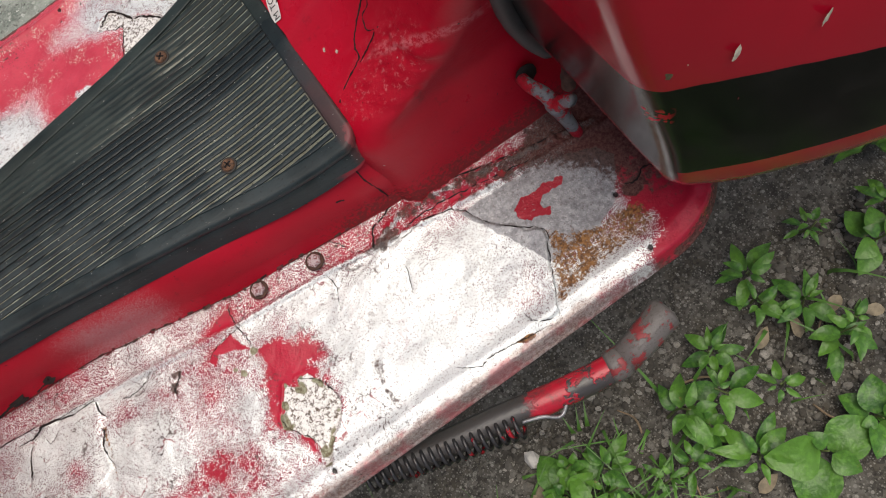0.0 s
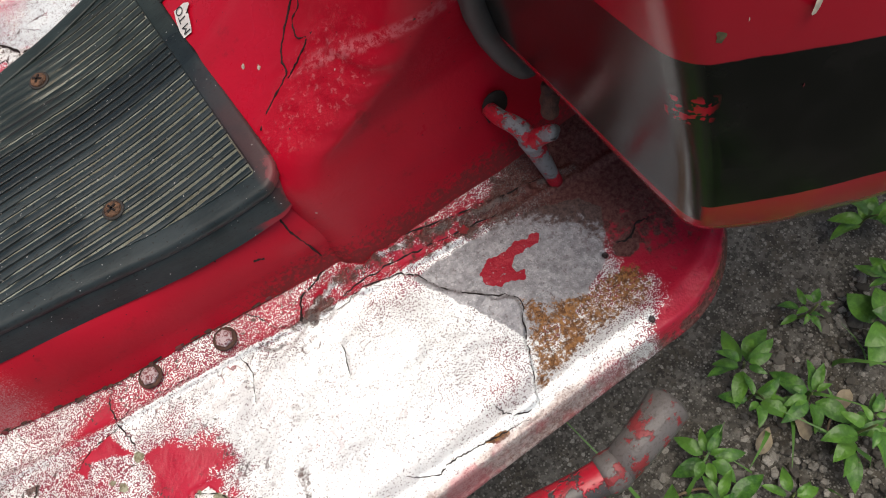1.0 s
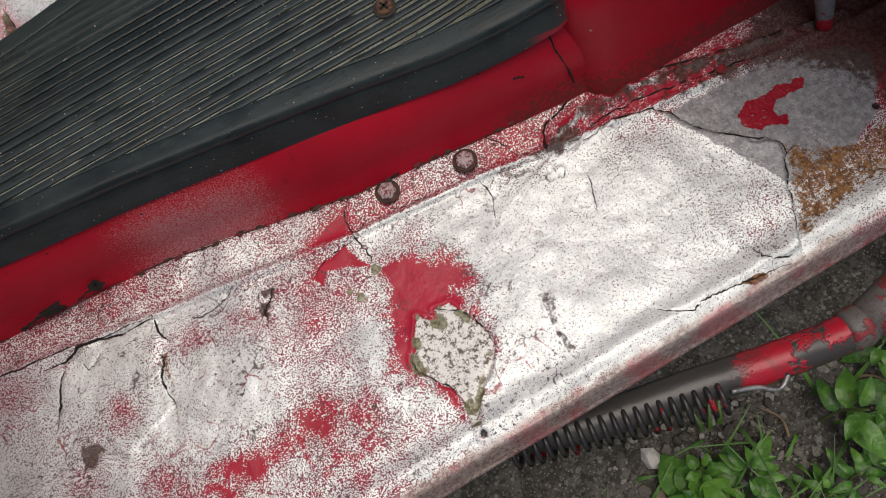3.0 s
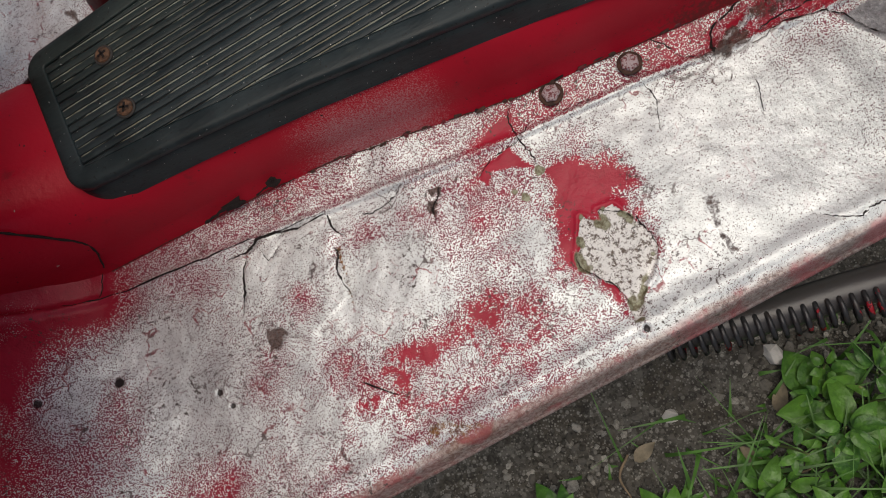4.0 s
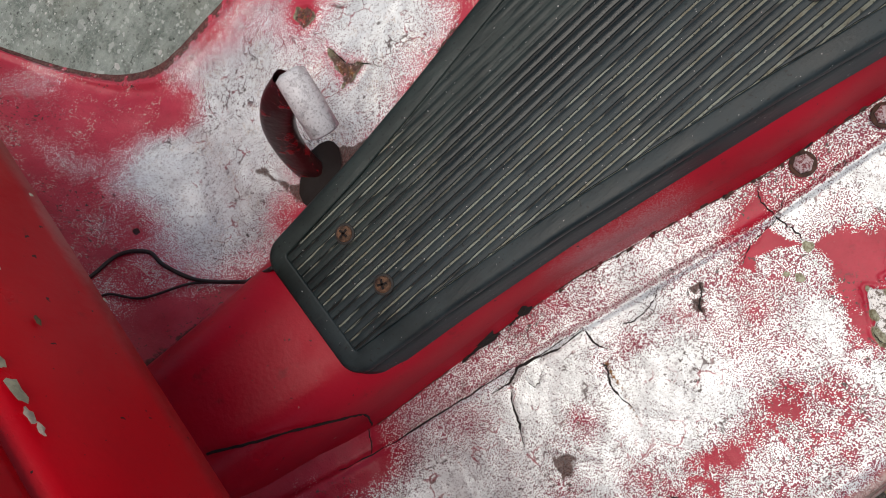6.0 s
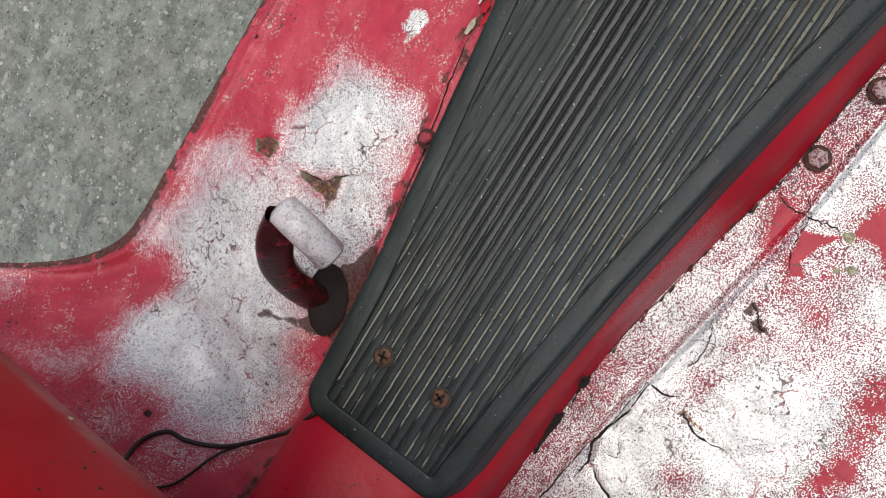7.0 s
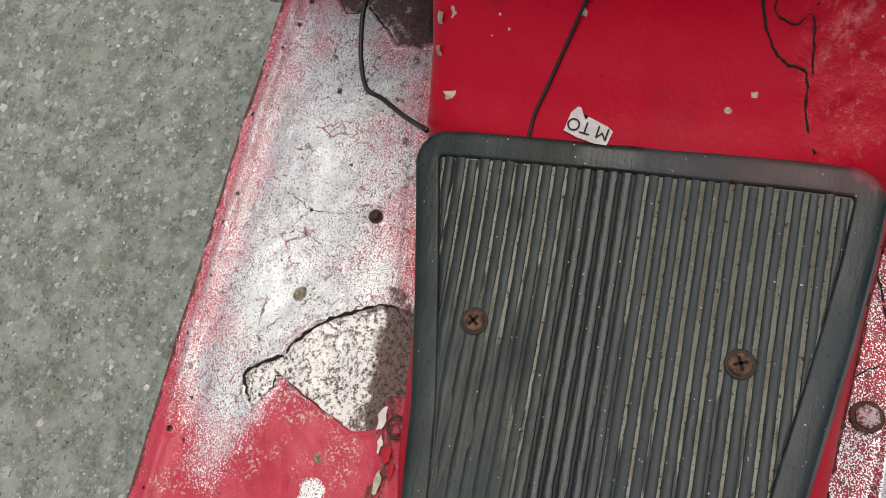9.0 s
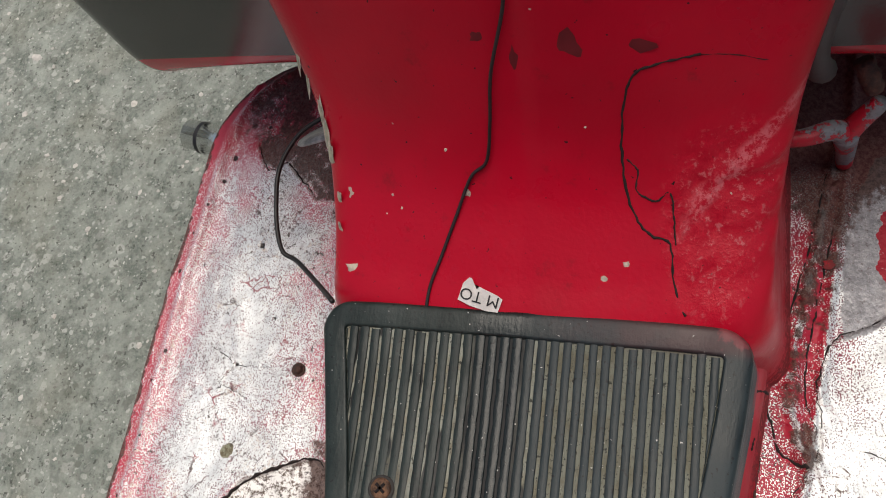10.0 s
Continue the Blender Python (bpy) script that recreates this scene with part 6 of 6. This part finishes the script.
wire([(-0.372, 0.098, 0.070), (-0.3645, 0.1015, 0.0580), (-0.3570, 0.0925, 0.0425), (-0.3400, 0.0890, 0.0230), (-0.3280, 0.0810, 0.0190)], 0.0008)


# ---------------------------------------------------------------- plants and litter on the ground
def leaf_green(name, a, b):
    n = Net(name)
    info = n.add("ShaderNodeObjectInfo")
    vein = n.noise(160, 3, 0.6)
    col = n.mix(info.outputs["Random"], a, b)
    col = n.mix(n.ramp(vein, 0.4, 0.7, 0, 0.45), col, tuple(min(1, c * 1.7) for c in b))
    hole = n.ramp(n.noise(90, 4, 0.6, (4, 2, 1)), 0.66, 0.72, 0, 0.7)
    col = n.mix(hole, col, (0.16, 0.15, 0.04))
    n.bump(n.noise(220, 3, 0.5), 0.5, 0.002)
    n.bsdf.inputs["Subsurface Weight"].default_value = 0.0
    return n.done(col, 0.42, 0.0, 0.45)


M["leaf"] = leaf_green("weed_leaf", (0.028, 0.100, 0.014), (0.082, 0.200, 0.025))
M["stem"] = simple("weed_stem", (0.10, 0.13, 0.04), 0.6)
M["grass"] = simple("grass_blade", (0.065, 0.165, 0.026), 0.5, 0, 0.4, 30)
M["dry"] = simple("dry_leaf", (0.24, 0.20, 0.135), 0.8, 0, 0.35, 90, 0.4)
M["twig"] = simple("dry_twig", (0.22, 0.16, 0.10), 0.85, 0, 0.4, 120, 0.4)


def pebble_stone():
    n = Net("pebble_stone")
    col = n.mix(n.m("POWER", n.island, 2.2), (0.050, 0.045, 0.037), (0.34, 0.325, 0.285))
    col = n.mix(n.ramp(n.noise(500, 3, 0.6), 0.45, 0.65, 0, 0.5), col, (0.075, 0.068, 0.055))
    n.bump(n.noise(900, 3), 0.4, 0.0006)
    return n.done(col, 0.9)


M["pebble"] = pebble_stone()
M["pale_stone"] = simple("pale_stone", (0.52, 0.50, 0.46), 0.8, 0, 0.2, 120, 0.5)


def leaf_mesh(name, width, curl, wave, seed):
    """An ovate pointed leaf, 1 long, folded along its rib."""
    rng = random.Random(seed)
    bm = bmesh.new()
    rows = []
    n = 8
    for i in range(n + 1):
        t = i / n
        w = width * (math.sin(math.pi * t ** 0.75) ** 0.8 if 0 < t < 1 else 0.012)
        z = 0.10 * math.sin(math.pi * t) - curl * t * t
        row = []
        for k in (-1, -0.55, 0, 0.55, 1):
            row.append(bm.verts.new((t, k * w, z + 0.28 * w * abs(k) + wave * math.sin(9 * t + 2 * k + seed) * abs(k) * 0.5)))
        rows.append(row)
    for a, b in zip(rows, rows[1:]):
        for j in range(4):
            bm.faces.new((a[j], b[j], b[j + 1], a[j + 1]))
    me = bpy.data.meshes.new(name)
    bm.to_mesh(me)
    bm.free()
    for f in me.polygons:
        f.use_smooth = True
    me.materials.append(M["leaf"])
    return me


LEAVES = [leaf_mesh("leaf", 0.21, 0.15, 0.03, 1), leaf_mesh("leaf", 0.25, 0.30, 0.05, 2), leaf_mesh("leaf", 0.18, 0.05, 0.06, 3), leaf_mesh("leaf", 0.28, 0.22, 0.04, 4)]
ROUND = leaf_mesh("leaf", 0.42, 0.12, 0.02, 5)


def weed(x, y, size, leaves, height, seed, broad=False):
    rng = random.Random(seed)
    root = new("weed")
    root.location = (x, y, GROUND)
    tagged(root, "low green weed with pointed leaves growing from soil" if not broad else "low green weed with broad rounded leaves growing from soil", "weed", group="weeds beside the scooter")
    lean = Vector((rng.uniform(-0.4, 0.4), rng.uniform(-0.4, 0.4), 1)) * height
    part("stem", tube(curve_points([(0, 0, -0.004), lean * 0.5 + Vector((rng.uniform(-1, 1), rng.uniform(-1, 1), 0)) * 0.004, lean], 4), [0.0013] * 3 + [0.0010] * 3 + [0.0008] * 3, 6), M["stem"], root)
    turn = rng.uniform(0, 360)
    for i in range(leaves):
        f = 0.25 + 0.75 * (i + 1) / leaves
        turn += 137 if i % 2 else 180 + rng.uniform(-25, 25)
        ob = new("leaf", ROUND if broad else LEAVES[rng.randrange(4)])
        ob.parent = root
        big = size * (1.15 - 0.55 * f) * rng.uniform(0.75, 1.2) * (1.0 if i < leaves - 2 else 0.75)
        m = Matrix.Translation(lean * f) @ pose(0, 0, 0, rng.uniform(-32, 32), -6 - 30 * f * rng.uniform(0.2, 1) + 10, turn) @ Matrix.Translation((0.004, 0, 0)) @ Matrix.Diagonal((big, big, big, 1))
        ob.matrix_basis = m
    return root


def weeds():
    rng = random.Random(12)
    spots = [(0.283, -0.242), (0.265, -0.262), (0.216, -0.279), (0.289, -0.326), (0.164, -0.329), (0.146, -0.300), (0.136, -0.349), (0.242, -0.333), (0.326, -0.329), (0.084, -0.303), (0.060, -0.318), (0.277, -0.391), (0.30, -0.29),
             (0.205, -0.315), (0.19, -0.36), (0.11, -0.335), (0.02, -0.335), (-0.03, -0.340), (0.035, -0.30), (-0.012, -0.315), (0.0, -0.365), (-0.09, -0.335), (-0.17, -0.300),
             (0.418, -0.251), (0.40, -0.31), (0.37, -0.275), (0.45, -0.34), (0.36, -0.37), (0.34, -0.235), (0.48, -0.28), (0.43, -0.21), (0.045, -0.335), (0.07, -0.36), (0.015, -0.385), (0.10, -0.385), (-0.05, -0.375), (0.13, -0.41), (0.05, -0.41), (-0.01, -0.345), (0.06, -0.29), (-0.075, -0.41)]
    for i, (x, y) in enumerate(spots):
        weed(x, y, rng.choice((0.020, 0.026, 0.032, 0.038, 0.044)) * (0.80 if x < 0.11 else 0.78), rng.randrange(7, 13), rng.uniform(0.020, 0.055), 100 + i, i % 7 == 4)
    weed(0.228, -0.390, 0.050, 5, 0.022, 77, True)
    for i in range(22):
        x, y = rng.uniform(-0.15, 0.6), -0.40 - abs(rng.gauss(0, 0.10))
        weed(x, y, rng.uniform(0.030, 0.046), rng.randrange(6, 10), rng.uniform(0.02, 0.05), 300 + i, i % 5 == 2)


weeds()


def blades():
    rng = random.Random(5)
    bm = bmesh.new()
    for i in range(400):
        if i % 3:
            x, y = rng.gauss(0.0, 0.07), rng.gauss(-0.345, 0.035)
        else:
            x, y = rng.uniform(-0.2, 0.55), rng.uniform(-0.55, -0.27)
        if y > -0.262:
            continue
        h, a = rng.choice((0.02, 0.03, 0.045, 0.07)) * rng.uniform(0.7, 1.2), rng.uniform(0, 6.28)
        d = Vector((math.cos(a), math.sin(a), 0))
        s = Vector((-d.y, d.x, 0)) * rng.uniform(0.0009, 0.0028)
        base = Vector((x, y, GROUND - 0.004))
        reach = rng.uniform(0.4, 1.3) * h
        prev = None
        for k in range(5):
            t = k / 4
            p = base + d * reach * t * t + Vector((0, 0, h * (t - 0.45 * t * t)))
            cur = (bm.verts.new(p - s * (1 - t * 0.9)), bm.verts.new(p + s * (1 - t * 0.9)))
            if prev:
                bm.faces.new((prev[0], prev[1], cur[1], cur[0]))
            prev = cur
    ob = part("grass_blades", bm, M["grass"])
    tagged(ob, "thin green grass blades among the weeds", "grass", kind="stuff")


blades()


def stones():
    rng = random.Random(9)

    ball = bmesh.new()
    bmesh.ops.create_icosphere(ball, subdivisions=1, radius=1)
    corners = [v.co.copy() for v in ball.verts]
    sides = [[v.index for v in f.verts] for f in ball.faces]
    ball.free()

    def lump(verts, faces, c, r, flat=0.6):
        """An uneven pebble added to lists of corners and faces."""
        m = Matrix.Translation(c) @ pose(0, 0, 0, rng.uniform(-20, 20), rng.uniform(-20, 20), rng.uniform(0, 360)) @ Matrix.Diagonal((r * rng.uniform(0.8, 1.4), r * rng.uniform(0.7, 1.1), r * flat, 1))
        first = len(verts)
        for co in corners:
            verts.append(m @ co + Vector((rng.uniform(-1, 1), rng.uniform(-1, 1), rng.uniform(-1, 1))) * r * 0.16)
        faces.extend([[first + k for k in f] for f in sides])

    def heap(name, verts, faces, material):
        me = bpy.data.meshes.new(name)
        me.from_pydata(verts, [], faces)
        me.materials.append(material)
        return new(name, me)

    verts, faces = [], []
    for i in range(3000):
        x, y = rng.uniform(-0.25, 0.5), -0.24 - abs(rng.gauss(0, 0.10))
        lump(verts, faces, (x, y, GROUND + rng.uniform(-0.001, 0.002)), abs(rng.gauss(0, 0.0019)) + 0.0008)
    tagged(heap("gravel", verts, faces, M["pebble"]), "small grey gravel bits lying in the soil", "gravel", kind="stuff")
    verts, faces = [], []
    for i in range(420):
        x, y = rng.uniform(-0.55, 0.6), rng.uniform(0.24, 0.85)
        lump(verts, faces, (x, y, GROUND + rng.uniform(-0.0012, 0.0002)), abs(rng.gauss(0, 0.0016)) + 0.0008, 0.5)
    tagged(heap("concrete_grit", verts, faces, M["pale_stone"]), "pale grit bits on the rough concrete", "gravel", kind="stuff")
    for i, (x, y, r) in enumerate(((-0.245, -0.262, 0.006), (-0.005, 0.61, 0.006), (-0.15, 0.395, 0.004), (0.03, -0.262, 0.008), (-0.06, -0.268, 0.007), (0.10, 0.59, 0.004))):
        verts, faces = [], []
        lump(verts, faces, (0, 0, 0), r, 0.7)
        ob = heap("stone", verts, faces, M["pale_stone"])
        ob.location = (x, y, GROUND + r * 0.35)
        tagged(ob, "small pale stone lying on the ground", "stone")
    for i in range(16):
        x, y, a = rng.uniform(-0.12, 0.40), rng.uniform(-0.42, -0.27), rng.uniform(0, 6.28)
        length = rng.uniform(0.02, 0.055)
        d = Vector((math.cos(a), math.sin(a), 0)) * length
        bend = Vector((-d.y, d.x, 0)) * rng.uniform(-0.25, 0.25)
        ob = part("twig", tube(curve_points([Vector((0, 0, 0)) - d * 0.5, bend + Vector((0, 0, 0.003)), d * 0.5], 5), [0.0009, 0.0010, 0.0011, 0.0011, 0.0011, 0.0010, 0.0010, 0.0009, 0.0008, 0.0007, 0.0006], 6), M["twig"])
        ob.location = (x, y, GROUND + 0.003)
        tagged(ob, "thin dry brown twig lying on the soil", "twig", group="twigs on the soil")
    for i, (x, y, turn) in enumerate(((0.28, -0.31, 75), (0.01, -0.30, 45), (-0.02, -0.33, 110), (0.17, -0.39, 10), (0.35, -0.33, 150), (0.245, -0.297, 30), (0.33, -0.30, 200), (-0.10, -0.285, 15))):
        rng2 = random.Random(i)
        me = leaf_mesh("dry_leaf", 0.25, -0.15, 0.10, 20 + i)
        me.materials.clear()
        me.materials.append(M["dry"])
        ob = new("dry_leaf", me)
        ob.matrix_basis = pose(x, y, GROUND + 0.004, rng2.uniform(-15, 15), rng2.uniform(-8, 8), turn) @ Matrix.Diagonal((0.022, 0.022, 0.022, 1))
        tagged(ob, "curled tan dead leaf lying on the soil", "dry leaf", group="dead leaves on the soil")


stones()
